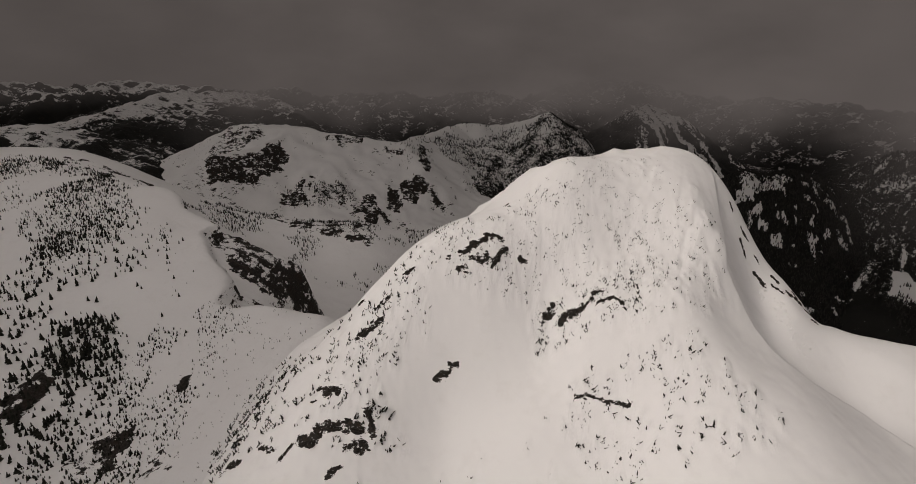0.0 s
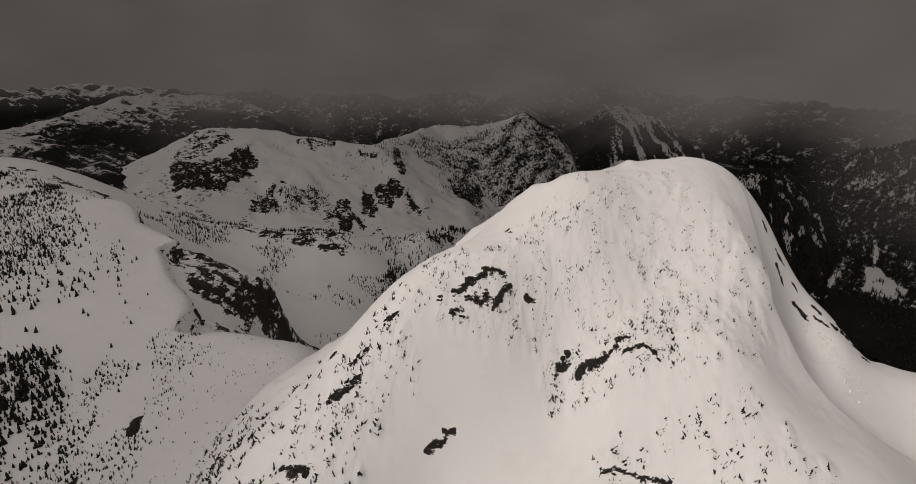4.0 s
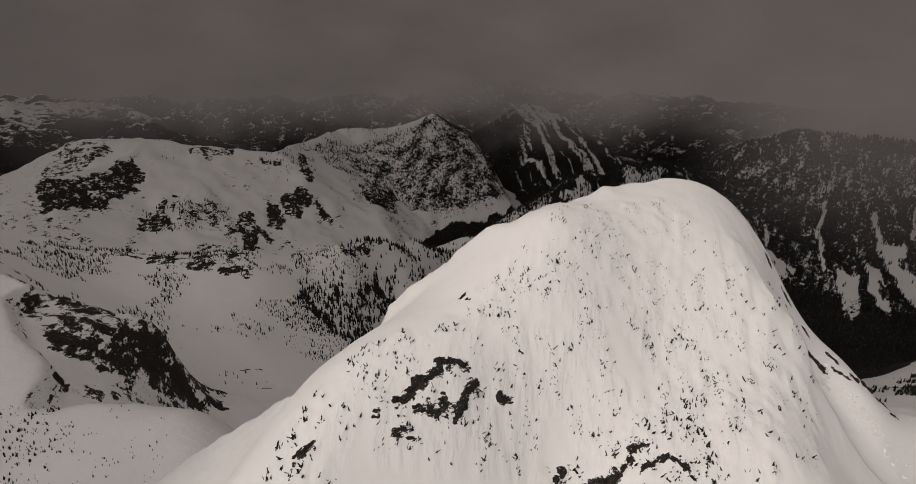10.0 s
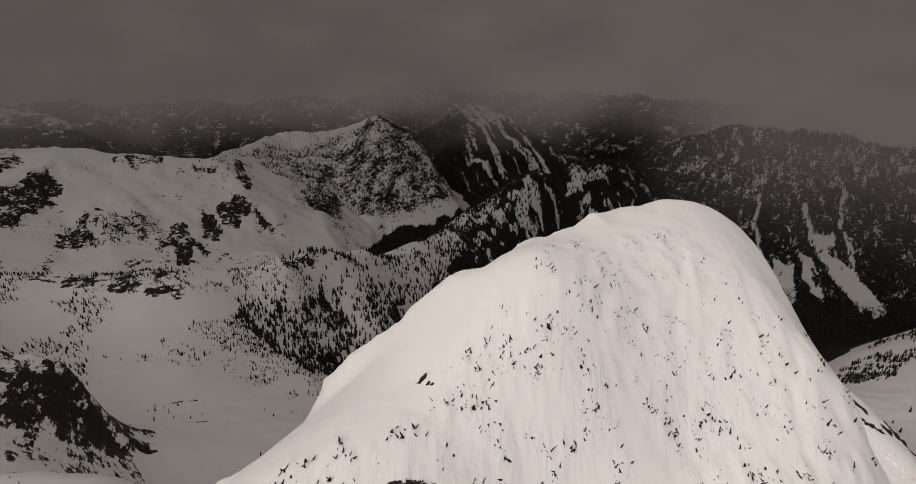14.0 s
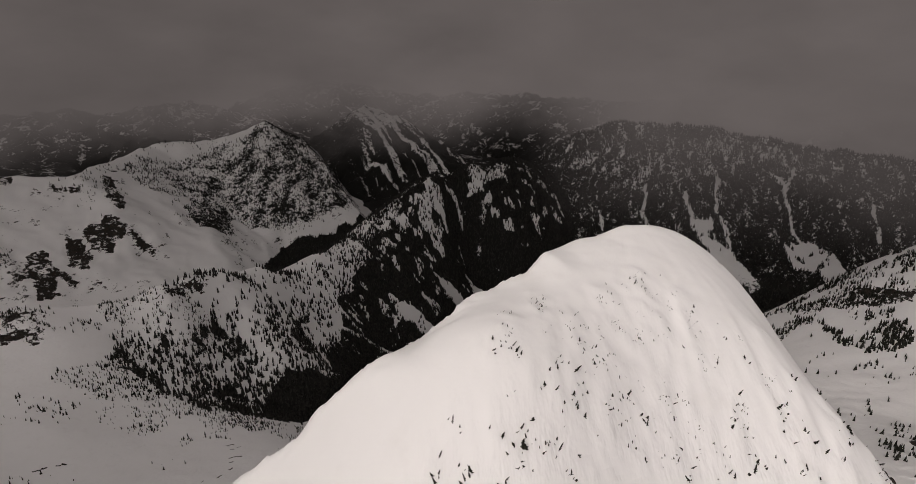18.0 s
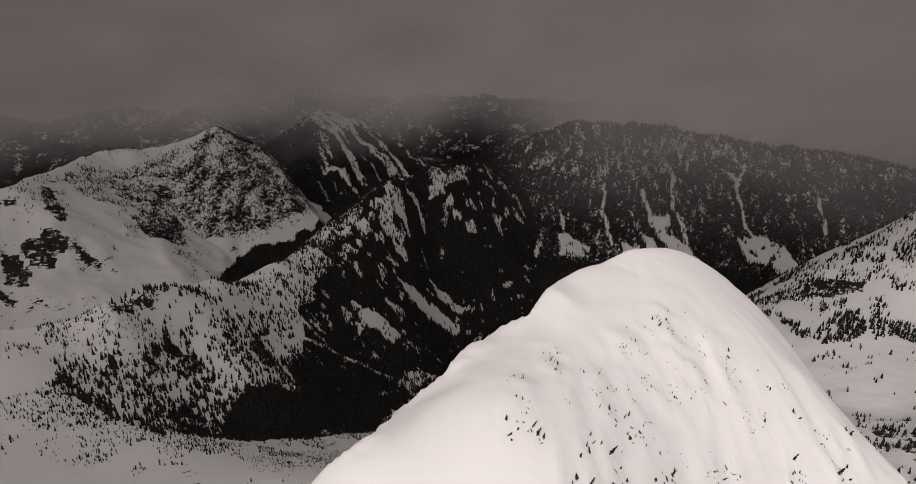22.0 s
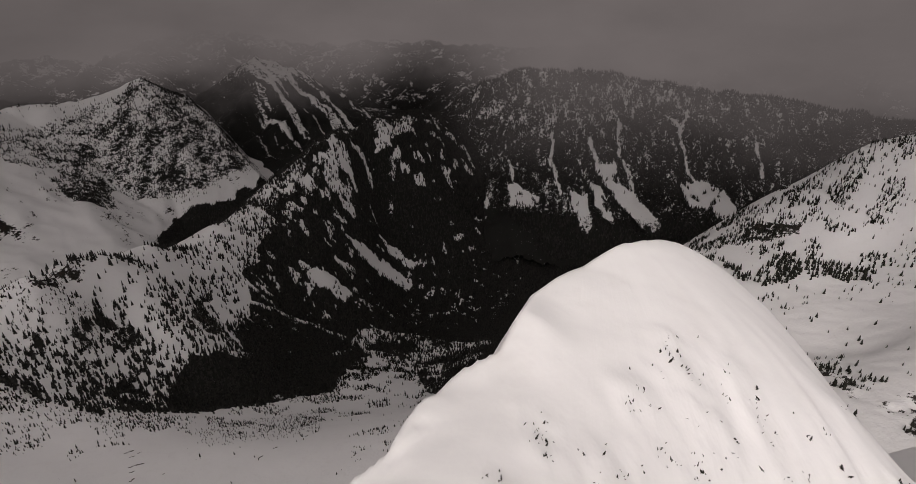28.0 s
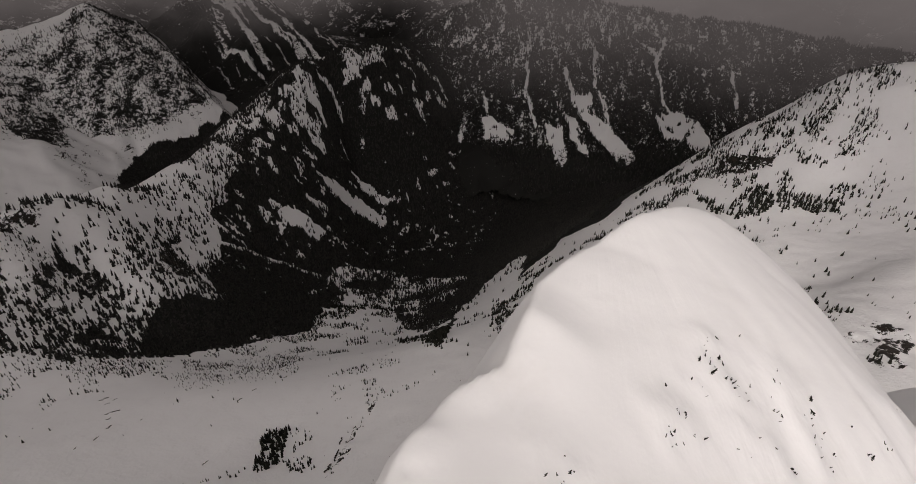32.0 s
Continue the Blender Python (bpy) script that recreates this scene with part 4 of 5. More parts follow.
def forest(name, x, y, z, tall, template, material, label, rng, wide=0.88, lean=0.05):
    """Many firs in one mesh."""
    tv, tf = template
    n = len(x)
    a, w = rng.random(n) * 6.283, tall * wide * (0.8 + 0.5 * rng.random(n))
    c, s = np.cos(a)[:, None], np.sin(a)[:, None]
    lx, ly = rng.normal(0, lean, (2, n, 1))
    vx = (tv[:, 0] * c - tv[:, 1] * s) * w[:, None] + lx * tv[:, 2] * tall[:, None] + x[:, None]
    vy = (tv[:, 0] * s + tv[:, 1] * c) * w[:, None] + ly * tv[:, 2] * tall[:, None] + y[:, None]
    vz = tv[:, 2] * tall[:, None] + z[:, None] - 0.04 * tall[:, None]
    faces = (tf[None] + (np.arange(n) * len(tv))[:, None, None]).reshape(-1, 3)
    ob = mesh_object(name, np.stack([vx, vy, vz], -1).reshape(-1, 3), faces, material, False)
    return tagged(ob, label, "trees", kind="stuff")


def scatter(rng, n, x0, x1, y0, y1, chance):
    x, y = x0 + (x1 - x0) * rng.random(n), y0 + (y1 - y0) * rng.random(n)
    k = rng.random(n) < chance(x, y)
    return x[k], y[k]


rng = np.random.default_rng(7)
FIR_FINE, FIR_MID, FIR_FAR = conifer_template(6, 7, rng), conifer_template(4, 6, rng), conifer_template(2, 5, rng)

x, y = scatter(rng, 165000, -95, 1900, 760, 1980, lambda x, y: 1.15 * forest_cover(x, y) ** 1.25)
near = y < 1150
for part_of, template in ((near, FIR_MID), (~near, FIR_FAR)):
    px, py = x[part_of], y[part_of]
    forest("valley_forest", px, py, ground_height(px, py), 5.5 + 7.5 * rng.random(len(px)), template, NEEDLES_HAZY, "dense dark fir forest on the valley side", rng)

x, y = scatter(rng, 100000, 1250, 2400, 300, 2200, lambda x, y: 0 * x + 1)
z = forest_hill_h(x, y)
k = (z > ground_height(x, y)) & (z > -325) & (rng.random(len(x)) < 0.9 * slope_woods(x, y, z) ** 1.5)
forest("hill_forest", x[k], y[k], z[k], 7 + 7 * rng.random(k.sum()), FIR_FAR, NEEDLES_HAZY, "dark fir forest on the far hillside", rng)

x, y = scatter(rng, 105000, -500, 800, 1200, 2480, lambda x, y: 0 * x + 1)
z = far_hill_h(x, y)
k = (z > ground_height(x, y)) & (rng.random(len(x)) < 1.3 * np.clip(hill_cover(x, y, z, 0 * x)[1] - 0.1, 0, 1) ** 1.3)
forest("ridge_forest", x[k], y[k], z[k], 4 + 6 * rng.random(k.sum()), FIR_FAR, NEEDLES_HAZY, "scattered dark firs on the snowy ridge", rng)


def left_slope(x, y):
    clear = smooth(15, 90, past_line(CORNICE, x, y))
    streak = fbm(x * 0.8 + y * 0.6, (y * 0.8 - x * 0.6) / 2, 45, 4, 141)
    west = smooth(-205, -300, x - 0.12 * (y - 300))
    thin = 0.05 + 0.2 * west + (0.3 + 0.8 * west) * smooth(0.02, 0.26, streak) - 0.3 * smooth(0.0, 0.35, fbm(x, y, 70, 3, 143))
    return np.clip(0.75 * clear * thin, 0, 1) * np.where(soft_inside([(-700, 900), (-580, 850), (-390, 640), (-280, 560), (-212, 480), (-208, 400), (-178, 330), (-168, 280), (-180, 200), (-700, 100)], x, y, 32), 1, 0)


x, y = scatter(rng, 66000, -650, -110, 150, 760, left_slope)
tall = (1.7 + 5.6 * rng.random(len(x)) ** 1.7) * (0.56 + 0.54 * smooth(560, 330, y)) * (0.55 + 0.45 * smooth(-215, -280, x - 0.12 * (y - 300)))
single = (y < 430) & (tall > 4.2)
single &= np.cumsum(single) <= 260
# shrubs on the snowy col
cx, cy = scatter(rng, 5200, -235, -95, 190, 405, lambda x, y: (0.25 + 0.75 * smooth(-115, -190, x)) * smooth(-0.12, 0.28, fbm(x, y, 22, 4, 142)))
x, y, tall, single = np.r_[x, cx], np.r_[y, cy], np.r_[tall, 0.7 + (0.8 + 1.8 * smooth(-130, -200, cx)) * rng.random(len(cx)) ** 1.8], np.r_[single, np.zeros(len(cx), bool)]
slope_x, slope_y, slope_t = x[single], y[single], tall[single]
forest("slope_firs", x[~single], y[~single], ground_height(x[~single], y[~single]), tall[~single], FIR_MID, NEEDLES, "scattered small firs standing in snow", rng, 1.2)


def basin_trees(x, y):
    rib = smooth(45, 10, np.abs(y - np.interp(x, [-420, -300, -150, -40], [930, 975, 915, 1000])))
    floor = smooth(0.15, 0.4, fbm(x, y, 60, 4, 151)) * smooth(640, 760, y)
    return np.clip(0.75 * rib * smooth(-0.25, 0.2, fbm(x, y, 30, 3, 152)) + 0.5 * floor, 0, 1) * np.where(x < 60, 1, 0)


x, y = scatter(rng, 26000, -420, 100, 600, 1010, basin_trees)
forest("basin_firs", x, y, ground_height(x, y), 1.6 + 4.6 * rng.random(len(x)) ** 1.5, FIR_MID, NEEDLES, "small firs scattered over the snowy basin", rng)


MEADOW_ZONES = [
    ([(920, 624), (861, 530), (822, 499), (852, 561)], 0.9),
    ([(227, 625), (271, 622), (247, 571), (216, 591)], 0.2),
    ([(370, 960), (400, 1000), (479, 1055), (540, 1060), (560, 990), (520, 900), (440, 930)], 0.8),
    ([(150, 860), (295, 905), (383, 975), (470, 1030), (430, 920), (330, 830), (200, 800)], 0.5),
    ([(940, 660), (1010, 625), (1060, 570), (1100, 480), (1140, 380), (1000, 370), (950, 470), (890, 570)], 0.42),
    ([(430, 305), (565, 318), (525, 250), (440, 205)], 0.22),
    ([(640, 650), (780, 630), (920, 660), (870, 560), (740, 545)], 0.5),
    ([(430, 640), (520, 700), (640, 730), (720, 690), (560, 620)], 0.35),
    ([(395, 655), (445, 700), (445, 750), (400, 705)], 0.6),
    ([(205, 560), (250, 556), (335, 598), (385, 640), (370, 658), (300, 622), (215, 592)], 0.14),
    ([(-40, 790), (40, 850), (200, 868), (320, 890), (400, 850), (330, 760), (226, 715), (83, 690), (0, 740)], 0.16),
    ([(389, 985), (513, 1015), (527, 915), (480, 760), (360, 620), (310, 800)], 0.12),
    ([(325, 590), (365, 562), (385, 620), (345, 645)], 0.6),
    ([(366, 536), (523, 614), (716, 706), (674, 674), (565, 632), (400, 530)], 0.45),
]


def meadow_trees(x, y):
    out = 0.008 + 0.03 * smooth(780, 980, x)
    for poly, much in MEADOW_ZONES:
        out = np.maximum(out, np.where(soft_inside(poly, x, y, 12), much, 0))
    return np.clip(3.2 * out * smooth(-0.1, 0.3, fbm(x, y, 26, 4, 161)), 0, 1)


x, y = scatter(rng, 110000, -40, 1150, 190, 1040, meadow_trees)
low = smooth(420, 250, x)
forest("meadow_firs", x, y, ground_height(x, y), (2.2 + 6.5 * rng.random(len(x)) ** 1.5) * (1 - 0.45 * low), FIR_MID, NEEDLES, "clumps of firs on the snowy shoulder", rng)

# outline, firs to the square metre, least and most height
GROVES = [
    ([(949, 588), (1063, 517), (1101, 456), (1099, 407), (1024, 372), (1006, 412), (979, 438), (956, 554)], 0.018, 3, 9),
    ([(950, 590), (1063, 525), (1112, 450), (1125, 400), (1085, 395), (1040, 500), (960, 560)], 0.02, 3, 8),
    ([(964, 555), (977, 524), (983, 470), (970, 470), (945, 497), (934, 535)], 0.05, 5, 10),
    ([(791, 460), (869, 475), (896, 454), (866, 427), (812, 413), (779, 439)], 0.055, 5, 12),
    ([(926, 443), (945, 439), (908, 416), (905, 393), (901, 350), (870, 342), (847, 367), (852, 389), (817, 401)], 0.05, 5, 12),
    ([(906, 504), (923, 470), (895, 466), (876, 490)], 0.05, 5, 10),
    ([(736, 439), (777, 417), (757, 412), (721, 422)], 0.06, 4, 9),
    ([(729, 401), (767, 380), (746, 373), (715, 392)], 0.025, 3, 7),
    ([(897, 576), (824, 491), (792, 456), (789, 474)], 0.07, 6, 12),
    ([(980, 458), (983, 409), (971, 400), (967, 440)], 0.09, 4, 9),
    ([(1035, 473), (1030, 443), (1008, 436), (1009, 456)], 0.06, 6, 11),
    ([(1027, 522), (1016, 472), (1004, 466), (1001, 506)], 0.07, 5, 10),
    ([(941, 383), (961, 346), (928, 335), (904, 364)], 0.03, 5, 10),
    ([(596, 340), (589, 315), (600, 297), (559, 289), (552, 318)], 0.035, 2.5, 6),
    ([(114, 547), (135, 572), (151, 568), (140, 545), (121, 521), (108, 530)], 0.2, 4, 8),
    ([(26, 553), (39, 556), (70, 546), (94, 547), (113, 538), (112, 526), (91, 536), (69, 539), (37, 548)], 0.11, 2, 5),
    ([(125, 526), (149, 514), (143, 492), (126, 499)], 0.12, 3, 6),
    ([(149, 566), (168, 553), (157, 530), (138, 527)], 0.03, 2.5, 5),
    ([(243, 585), (251, 574), (245, 537), (272, 523), (262, 510), (244, 525), (217, 520), (215, 534)], 0.05, 2, 5),
    ([(138, 473), (158, 486), (199, 516), (230, 532), (228, 524), (196, 504), (159, 476), (141, 464)], 0.05, 1.5, 3.5),
    ([(338, 561), (352, 578), (409, 628), (430, 655), (400, 650), (345, 600)], 0.13, 5, 11),
    ([(99, 748), (171, 811), (278, 834), (214, 669), (167, 661), (90, 678)], 0.05, 1.2, 3),
    ([(-55, 803), (-25, 798), (-20, 768), (-43, 752), (-59, 760)], 0.05, 2, 5),
    ([(-80, 880), (-20, 850), (60, 830), (110, 775), (60, 740), (-10, 785), (-70, 840)], 0.045, 2, 6),
    ([(-95, 830), (-60, 850), (-10, 780), (-40, 740), (-90, 770)], 0.02, 1.5, 4),
]
gx, gy, gt = [], [], []
for outline, thick, least, most in GROVES:
    (x0, y0), (x1, y1) = np.min(outline, 0) - 8, np.max(outline, 0) + 8
    x, y = scatter(rng, int(thick * (x1 - x0) * (y1 - y0)), x0, x1, y0, y1, lambda x, y: soft_inside(outline, x, y, 7) * (0.45 + 0.55 * smooth(-0.25, 0.2, fbm(x, y, 15, 3, 162))))
    gx, gy, gt = np.r_[gx, x], np.r_[gy, y], np.r_[gt, least + (most - least) * rng.random(len(x)) ** 1.3]
forest("grove_firs", gx, gy, ground_height(gx, gy), gt, FIR_MID, NEEDLES, "groves of dark firs on snowy benches", rng)

# ---- rocks and stunted firs on the peak ----
def part(name, data, parent, label=""):
    ob = new(name, data)
    ob.parent = parent
    return tagged(ob, label)


def surface(height, x, y, step=1.5):
    """The point and the normal of a height field at a place."""
    gx = float(height(np.array([x + step]), np.array([y]))[0] - height(np.array([x - step]), np.array([y]))[0]) / (2 * step)
    gy = float(height(np.array([x]), np.array([y + step]))[0] - height(np.array([x]), np.array([y - step]))[0]) / (2 * step)
    return Vector((x, y, float(height(np.array([x]), np.array([y]))[0]))), Vector((-gx, -gy, 1)).normalized()


def rock_mesh(seed):
    """A broken, angular block of size 1."""
    bm = bmesh.new()
    bmesh.ops.create_icosphere(bm, subdivisions=3, radius=0.5)
    shift = Vector((seed * 3.7, seed * 1.3, seed * 0.9))
    cuts = [Vector((random.uniform(-1, 1), random.uniform(-1, 1), random.uniform(-0.6, 1))).normalized() for _ in range(9)]
    for v in bm.verts:
        for c in cuts:
            over = v.co.dot(c) - 0.33
            if over > 0:
                v.co -= c * over * 0.9
        v.co *= 1 + 0.55 * noise.fractal(v.co * 2.6 + shift, 0.7, 2.1, 5)
    me = bpy.data.meshes.new("rock")
    bm.to_mesh(me)
    bm.free()
    me.materials.append(ROCK)
    return me


ROCK_MESHES = [rock_mesh(k) for k in range(7)]


def lay_rock(ax, ay, bx, by, width, height, k):
    """The pose of a rock whose long side lies from a to b on the snow."""
    a, n1 = surface(height, ax, ay)
    b, n2 = surface(height, bx, by)
    n = (n1 + n2).normalized()
    long = b - a
    ex = long.normalized()
    ey = n.cross(ex).normalized()
    ez = ex.cross(ey)
    m = Matrix((ex, ey, ez)).transposed().to_4x4()
    size = (long.length * 1.3 + 0.3, width * 1.15 + 0.2, width * 0.7 + 0.2)
    return Matrix.Translation((a + b) / 2 + ez * -0.04 * width) @ m @ Matrix.Diagonal((*size, 1))


def outcrop(rows, label, height=peak_height):
    """A thing of several rocks that break through the snow together."""
    cx, cy = sum(r[0] for r in rows) / len(rows), sum(r[1] for r in rows) / len(rows)
    base = new("rock_outcrop")
    base.location = surface(height, cx, cy)[0]
    tagged(base, label, "rock", "rocks on the snow face")
    shift = Matrix.Translation(-base.location)
    for k, (ax, ay, bx, by, width) in enumerate(rows):
        pieces = max(2, min(5, round(math.hypot(bx - ax, by - ay) / (0.75 * width)) + 1))
        for j in range(pieces):
            u0, u1 = j / pieces, (j + 1) / pieces
            w = width * random.uniform(0.3, 0.55)
            off = random.uniform(-0.3, 0.3) * width
            ob = part("rock", ROCK_MESHES[random.randrange(7)], base)
            ob.matrix_basis = shift @ lay_rock(ax + (bx - ax) * u0, ay + (by - ay) * u0 + off, ax + (bx - ax) * u1, ay + (by - ay) * u1 + off, w, height, k)
    return base


for words, rows in ROCK_ROWS.items():
    outcrop(rows, words)
for words, rows in {
    "dark stones melting out of the basin floor": [(30, 700, 38, 703, 2.2), (33, 690, 37, 691, 1.6), (40, 695, 44, 696, 1.6), (30, 670, 42, 670, 3.0), (29, 660, 33, 661, 1.8), (27, 645, 31, 648, 2.2), (52, 644, 54, 645, 1.2), (16, 633, 20, 637, 2.2), (2, 628, 4, 630, 1.2)],
    "few dark stones in the flat snow": [(131, 632, 137, 635, 1.8), (150, 643, 155, 646, 2.2), (190, 660, 195, 663, 2.2), (76, 566, 82, 568, 1.6)],
    "low rock step at the foot of the peak": [(143, 476, 152, 482, 3.5), (158, 487, 166, 495, 3), (170, 500, 177, 508, 3.5)],
    "grey rocks on the crest of the wooded spur": [(-4, 983, 5, 990, 4), (9, 996, 18, 1007, 5), (22, 1013, 33, 1026, 4.5), (38, 1030, 46, 1040, 3), (-16, 974, -9, 977, 2.5)],
    "dark rocks along the treeless bench": [(-128, 690, -118, 694, 4), (-112, 696, -104, 695, 3.5), (-100, 650, -90, 652, 3.5)],
}.items():
    outcrop(rows, words, ground_height)


def trunk_mesh(tall, r):
    bm = bmesh.new()
    bmesh.ops.create_cone(bm, cap_ends=True, segments=6, radius1=r, radius2=r * 0.2, depth=tall)
    bmesh.ops.translate(bm, verts=bm.verts, vec=(0, 0, tall / 2 - 0.06))
    me = bpy.data.meshes.new("trunk")
    bm.to_mesh(me)
    bm.free()
    me.materials.append(BARK)
    return me


def crown_mesh(template, material, lean=0.0):
    v, f = template
    v = v.copy()
    v[:, 0] += lean * v[:, 2] ** 2
    me = bpy.data.meshes.new("crown")
    me.from_pydata(v.tolist(), [], f.tolist())
    me.materials.append(material)
    return me


def fir(name, template, label, group, lean=0.0):
    """A fir of height 1 with its trunk and crown."""
    base = tagged(new(name), label, "tree", group)
    part("trunk", trunk_mesh(0.8, 0.022), base)
    part("crown", crown_mesh(template, NEEDLES, lean), base)
    return base


def tip_template(rng):
    """The ragged top of a snowed-in fir: a few bent sprays."""
    v, f = [], []
    for k in range(17):
        z, a = 0.04 + 0.05 * k, 2.4 * k + rng.random()
        r = (0.36 - 0.018 * k) * (0.55 + 0.6 * rng.random())
        tip = np.array([1.05 * r * math.cos(a), 1.05 * r * math.sin(a), 0.8 * z + 0.1 * rng.random()])
        side = np.array([-math.sin(a), math.cos(a), 0]) * 0.1
        i = len(v)
        v += [(0, 0, z - 0.06), tuple(tip * 0.55 + side + (0, 0, z * 0.45)), tuple(tip), tuple(tip * 0.55 - side + (0, 0, z * 0.45)), (0, 0, z + 0.12)]
        f += [(i, i + 1, i + 4), (i + 1, i + 2, i + 4), (i, i + 4, i + 3), (i + 3, i + 4, i + 2), (i, i + 3, i + 2), (i, i + 2, i + 1)]
    return np.array(v), np.array(f)


TIPS = [tip_template(rng) for _ in range(4)]
STUNTED = [fir("stunted_fir", t, "stunted dark fir tip bent over in snow", "stunted firs on the peak", 0.25 * (k - 1)) for k, t in enumerate(TIPS)]
spots = [(62.6, 181.2, 1.1), (62.9, 180.4, 0.9), (72.9, 161.8, 0.9), (81.7, 199.3, 0.7), (64.8, 192.1, 0.8), (80.6, 204.7, 0.6), (55.7, 187.2, 0.8), (74.3, 212.3, 0.7), (75.0, 181.8, 0.8), (76.0, 178.0, 0.7), (48.7, 193.9, 0.9), (73.9, 211.0, 0.8), (76.0, 211.4, 0.7), (77.5, 197.4, 0.8), (82.3, 196.3, 0.7), (56.7, 202.9, 0.6), (79.7, 204.0, 0.7), (42.2, 196.0, 1.9), (69.6, 212.7, 0.45), (72.1, 211.8, 0.4), (73.8, 200.4, 0.5), (60.0, 199.5, 0.55), (60.8, 198.1, 0.5), (80.5, 211.6, 0.4), (81.6, 199.7, 0.5), (82.5, 201.5, 0.4)]
for cx, cy, wide, small, large in TUFTS:
    for _ in range(1 + int(rng.random() ** 1.4 * 7)):
        x, y = cx + rng.normal(0, 0.55 * wide), cy + rng.normal(0, 0.55 * wide)
        spots.append((x, y, small + (large - small) * rng.random() ** 1.8))
sx, sy, st = np.array(spots).T
sz = peak_height(sx, sy)
single = (sx > -20) & (np.arange(len(sx)) % 3 < 2) & (np.cumsum((sx > -20) & (np.arange(len(sx)) % 3 < 2)) < 290)
protos_used = 0
for x, y, z, t in zip(sx[single], sy[single], sz[single], st[single]):
    m = pose(x, y, z - 0.1 * t, rng.uniform(-10, 45), rng.uniform(-25, 25), rng.uniform(0, 360)) @ Matrix.Diagonal((t * 0.95, t * 0.95, t * 0.85, 1))
    if protos_used < len(STUNTED):
        STUNTED[protos_used].matrix_basis = m
    else:
        ob = copy_thing(STUNTED[protos_used % 4], pose(0, 0, 0))
        ob.matrix_basis = m
    protos_used += 1
forest("fir_tips", sx[~single], sy[~single], sz[~single], st[~single], TIPS[0], NEEDLES, "dark fir tips poking out of the snow", rng, 1.0, 0.45)

# ---- firs on the slope west of the col ----
FIRS = [fir("fir", conifer_template(7, 8, rng), "dark snow-plastered fir standing on the slope", "firs on the west slope", 0.05 * (k - 1)) for k in range(4)]
used = 0
for x, y, t in zip(slope_x, slope_y, slope_t):
    z = float(ground_height(np.array([x]), np.array([y]))[0])
    m = pose(x, y, z - 0.05 * t, rng.uniform(-4, 4), rng.uniform(-4, 4), rng.uniform(0, 360)) @ Matrix.Diagonal((t * 0.95, t * 0.95, t, 1))
    if used < 4:
        FIRS[used].matrix_basis = m
    else:
        copy_thing(FIRS[used % 4], pose(0, 0, 0)).matrix_basis = m
    used += 1

# ---- snow pillows along the crest ----
for k, x in enumerate((-20, -11, -4, 8, 14, 25, 38)):
    bm = bmesh.new()
    bmesh.ops.create_icosphere(bm, subdivisions=3, radius=1)
    for v in bm.verts:
        v.co *= 1 + 0.25 * noise.fractal(v.co * 0.9 + Vector((3.1 * k, 0, 0)), 1, 2, 2)
        v.co = Vector((v.co.x * (2.4 + 0.9 * (k % 3)), v.co.y * (2.2 + 0.6 * (k % 2)), v.co.z * (0.9 + 0.2 * (k % 2))))
    for f in bm.faces:
        f.smooth = True
    me = bpy.data.meshes.new("snow_pillow")
    bm.to_mesh(me)
    bm.free()
    me.materials.append(SNOW_PEAK)
    y = float(np.interp(x, CREST_X, CREST_Y)) - 0.8
    slope = float(peak_height(np.array([x + 2.0]), np.array([y]))[0] - peak_height(np.array([x - 2.0]), np.array([y]))[0]) / 4
    z = float(peak_height(np.array([float(x)]), np.array([y]))[0])
    ob = part("snow_pillow", me, peak, "wind-packed snow pillow on the crest")
    ob.matrix_basis = pose(x, y - 0.6, z - 1.25, 0, -math.degrees(math.atan(slope)), 0)

# ---- blocks of snow that slid down the bowl east of the crest ----
v, f = [], []
for k in range(110):
    u = rng.random() ** 0.8
    x, y = 121 + 8 * u + rng.normal(0, 1.8), 194 - 23 * u + rng.normal(0, 2.4)
    z, size = float(peak_height(np.array([x]), np.array([y]))[0]), 0.12 + 0.34 * rng.random() ** 2
    i = len(v)
    corners = size * rng.uniform(0.55, 1.0, (8, 1)) * np.array([(a, b, c) for c in (-1, 1) for a, b in ((-1, -1), (1, -1), (1, 1), (-1, 1))])
    v += [tuple(q + (x, y, z + 0.5 * size)) for q in corners]
    f += [tuple(i + j for j in q) for q in ((3, 2, 1, 0), (4, 5, 6, 7), (0, 1, 5, 4), (1, 2, 6, 5), (2, 3, 7, 6), (3, 0, 4, 7))]
tagged(mesh_object("snow_blocks", v, f, SNOW_PEAK, False), "small blocks of slid snow in the bowl", "snow", kind="stuff")

# ---- cloud ----
MIST = (0.121, 0.112, 0.110)


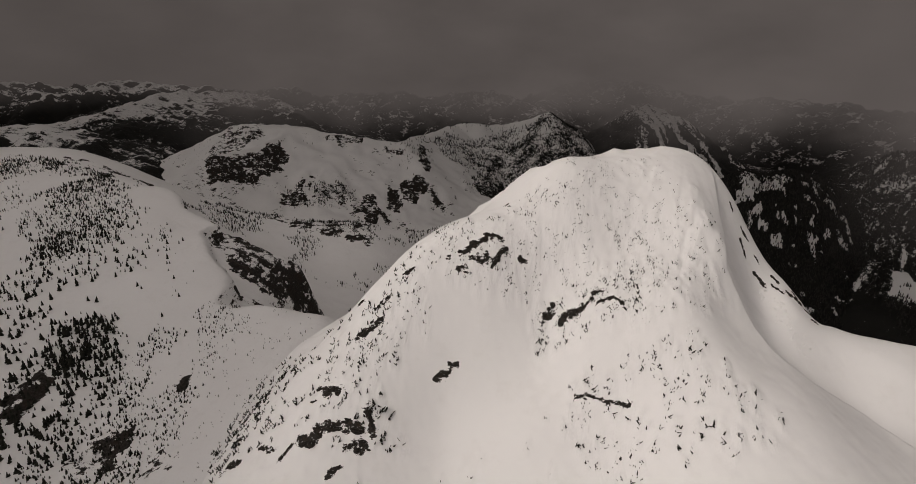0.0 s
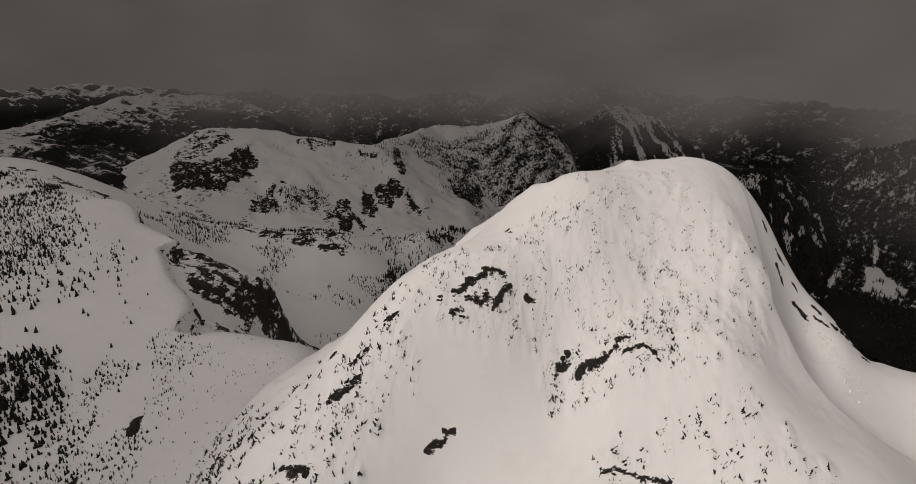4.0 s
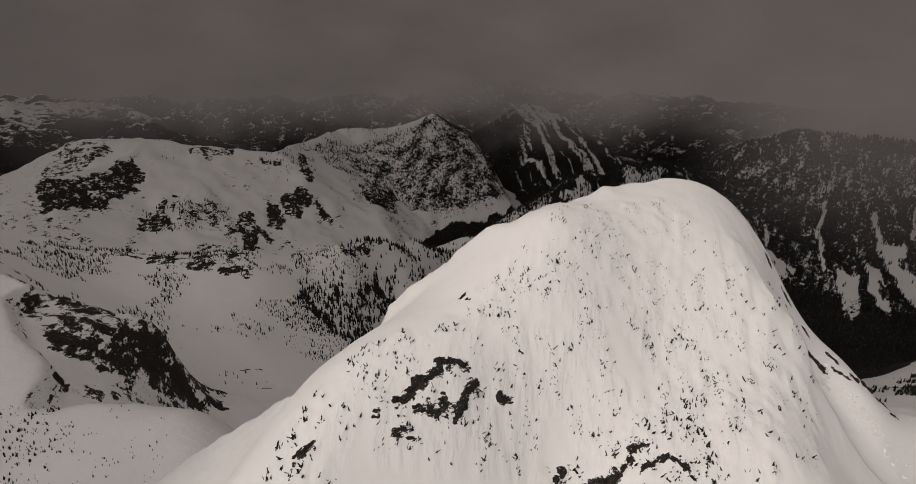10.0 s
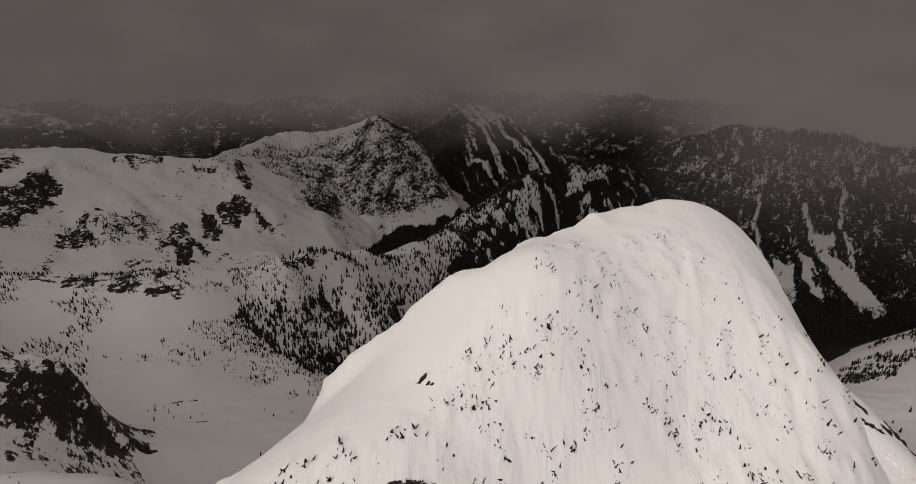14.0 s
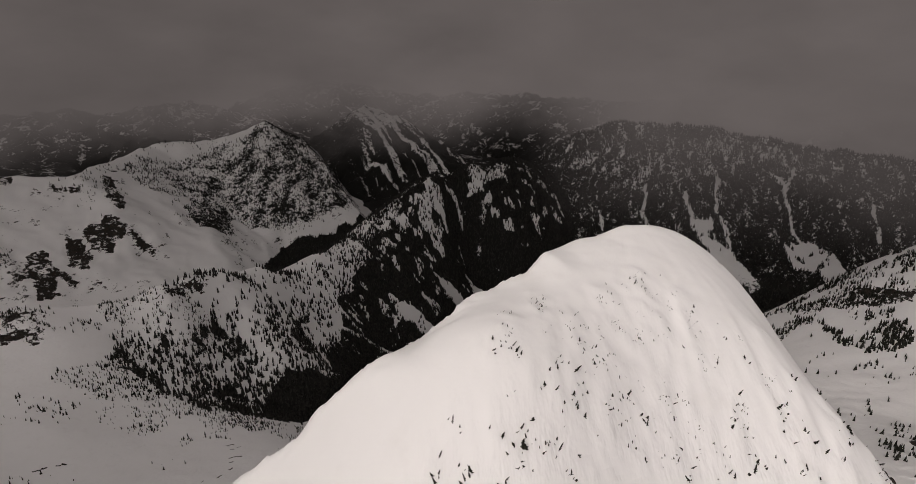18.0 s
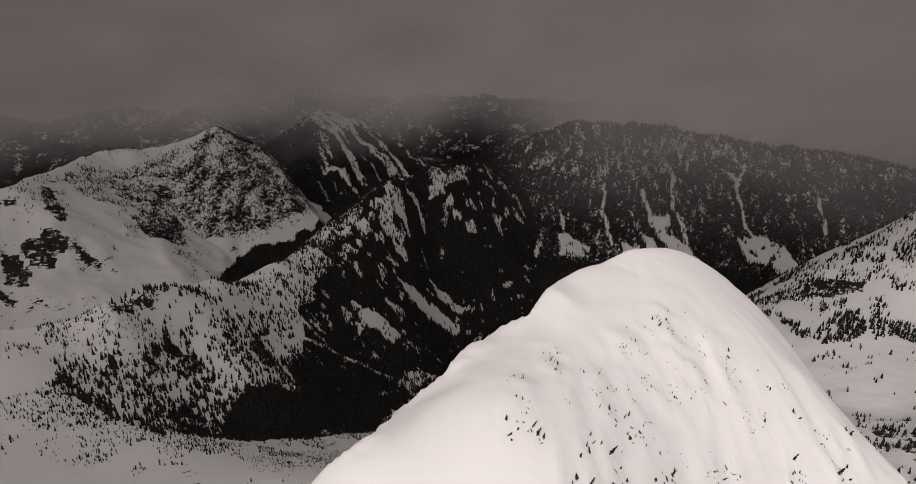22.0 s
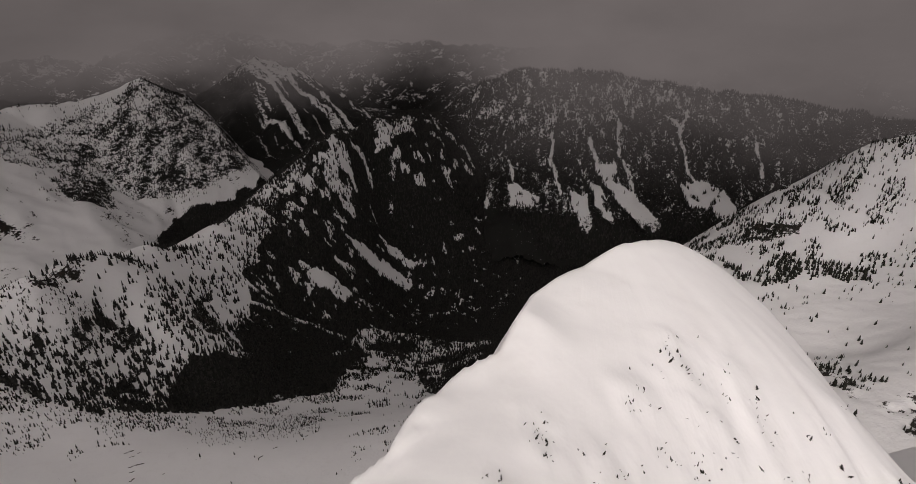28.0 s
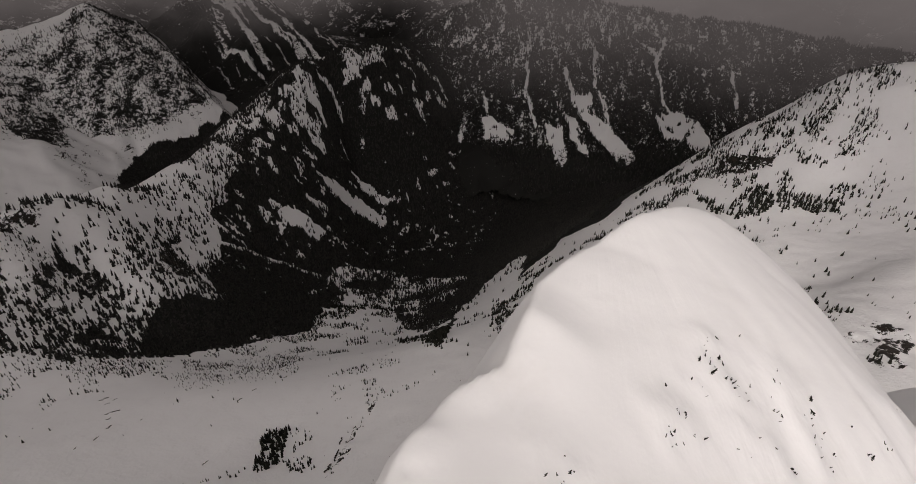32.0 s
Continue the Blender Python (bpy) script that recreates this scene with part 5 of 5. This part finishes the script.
def curtain(name, radius, az0, az1, z0, z1, material, label, centre=(10, 100)):
    """A standing bank of mist on an arc about the walk; azimuths clockwise from +y."""
    n = max(8, int((az1 - az0) / 3))
    v, f, thick = [], [], []
    ends = 1 if az1 - az0 < 360 else 0
    for k in range(n + 1):
        a = radians(az0 + (az1 - az0) * k / n)
        for j in range(9):
            thick.append(1 if not ends else float(smooth(0, 14, min(k, n - k) * 3.0)))
            v.append((centre[0] + radius * math.sin(a), centre[1] + radius * math.cos(a), z0 + (z1 - z0) * j / 8))
    for k in range(n):
        for j in range(8):
            i = k * 9 + j
            f.append((i, i + 1, i + 10, i + 9))
    return tagged(mesh_object(name, v, f, material, True, {"thick": thick}), label, "cloud", kind="structure")


curtain("backdrop", 4820, -180, 180, -500, 1200, cloud_material("cloud_wall", MIST, -900, -800, 1.0, 900), "grey overcast cloud closing off the distance")
curtain("cloud_bank", 1780, 34, 140, -290, 700, cloud_material("cloud_near", MIST, -150, 330, 0.58, 260, 0.22), "thin grey mist before the forested hill")
curtain("cloud_bank", 2560, 36, 150, -200, 800, cloud_material("cloud_right", MIST, -120, 180, 0.96, 300, 0.3), "grey cloud lying behind the forested hill")
curtain("cloud_bank", 2700, -32, 40, -100, 800, cloud_material("cloud_mid", MIST, -80, 380, 0.8, 350, 0.35), "thin grey mist over the far ridges")
curtain("cloud_bank", 3350, -28, 90, -200, 900, cloud_material("cloud_far", MIST, -80, 300, 0.85, 420, 0.35), "grey cloud hiding the distant tops")
curtain("cloud_bank", 3000, -100, -15, -100, 900, cloud_material("cloud_left", MIST, 150, 420, 0.8, 420, 0.3), "grey cloud above the rounded hills")


def deck_material():
    m, n, l, b = nodes("cloud_deck")
    vec = coords(n, l)
    fac = ramp(n, l, tex(n, l, vec, 700, 4), (0.2, (0.84, 0.84, 0.84)), (0.8, (0.97, 0.97, 0.97)))
    clear, both, dim = n.new("ShaderNodeBsdfTransparent"), n.new("ShaderNodeMixShader"), n.new("ShaderNodeBsdfTranslucent")
    thin = n.new("ShaderNodeMix")
    thin.data_type, thin.blend_type = "RGBA", "MULTIPLY"
    thin.inputs[7].default_value = (0.6, 0.6, 0.6, 1)
    near = n.new("ShaderNodeVectorMath")
    near.operation = "LENGTH"
    l.new(vec, near.inputs[0])
    l.new(ramp(n, l, arith(n, l, "DIVIDE", near.outputs["Value"], 4000), (0.22, (0.69, 0.67, 0.655)), (0.5, (0.205, 0.199, 0.194))), thin.inputs[6])
    # lets less light through eastwards, to darken the eastern valley
    east = n.new("ShaderNodeSeparateXYZ")
    l.new(vec, east.inputs[0])
    l.new(arith(n, l, "DIVIDE", arith(n, l, "ADD", east.outputs["X"], 100), 800, True), thin.inputs[0])
    l.new(thin.outputs[2], dim.inputs["Color"])
    l.new(fac, both.inputs[0])
    l.new(clear.outputs[0], both.inputs[1])
    l.new(dim.outputs[0], both.inputs[2])
    l.new(both.outputs[0], n["Material Output"].inputs["Surface"])
    n.remove(b)
    return m


def deck(height):
    """The overcast layer, mostly out of view: it covers all the land beyond the peak, and ends in an uneven edge, drawn
    to shade that land and leave the peak lit.
    """
    xs, us = np.r_[np.linspace(-4500, -700, 16), np.linspace(-650, 600, 28), np.linspace(700, 4500, 16)], np.linspace(0, 1, 30)
    x, u = np.meshgrid(xs, us)
    shift = -TO_SUN.y / TO_SUN.z * (height - 400)  # the shade falls this far beyond
    east = TO_SUN.x / TO_SUN.z * (height - 400)
    edge = np.interp(x - east, [-4500, -560, -270, -180, -75, 100, 300, 480, 640, 1000, 4500], [-4000, -2200, 40, 310, 335, 350, 330, 250, -200, -2200, -4000]) - shift + 20 * fbm(x, 0 * x, 300, 3, 171)
    y = edge + (4700 - edge) * u**1.5
    y = np.minimum(y, np.sqrt(np.maximum(4750**2 - x**2, 0)))
    z = height + 40 * fbm(x, y, 900, 3, 172)
    i = (np.arange(29)[:, None] * 60 + np.arange(59)).ravel()
    ob = mesh_object("cloud_deck", np.c_[x.ravel(), y.ravel(), z.ravel()], np.c_[i, i + 1, i + 61, i + 60], deck_material())
    return tagged(ob, "low grey overcast layer above the valleys", "cloud", kind="structure")


deck(900)
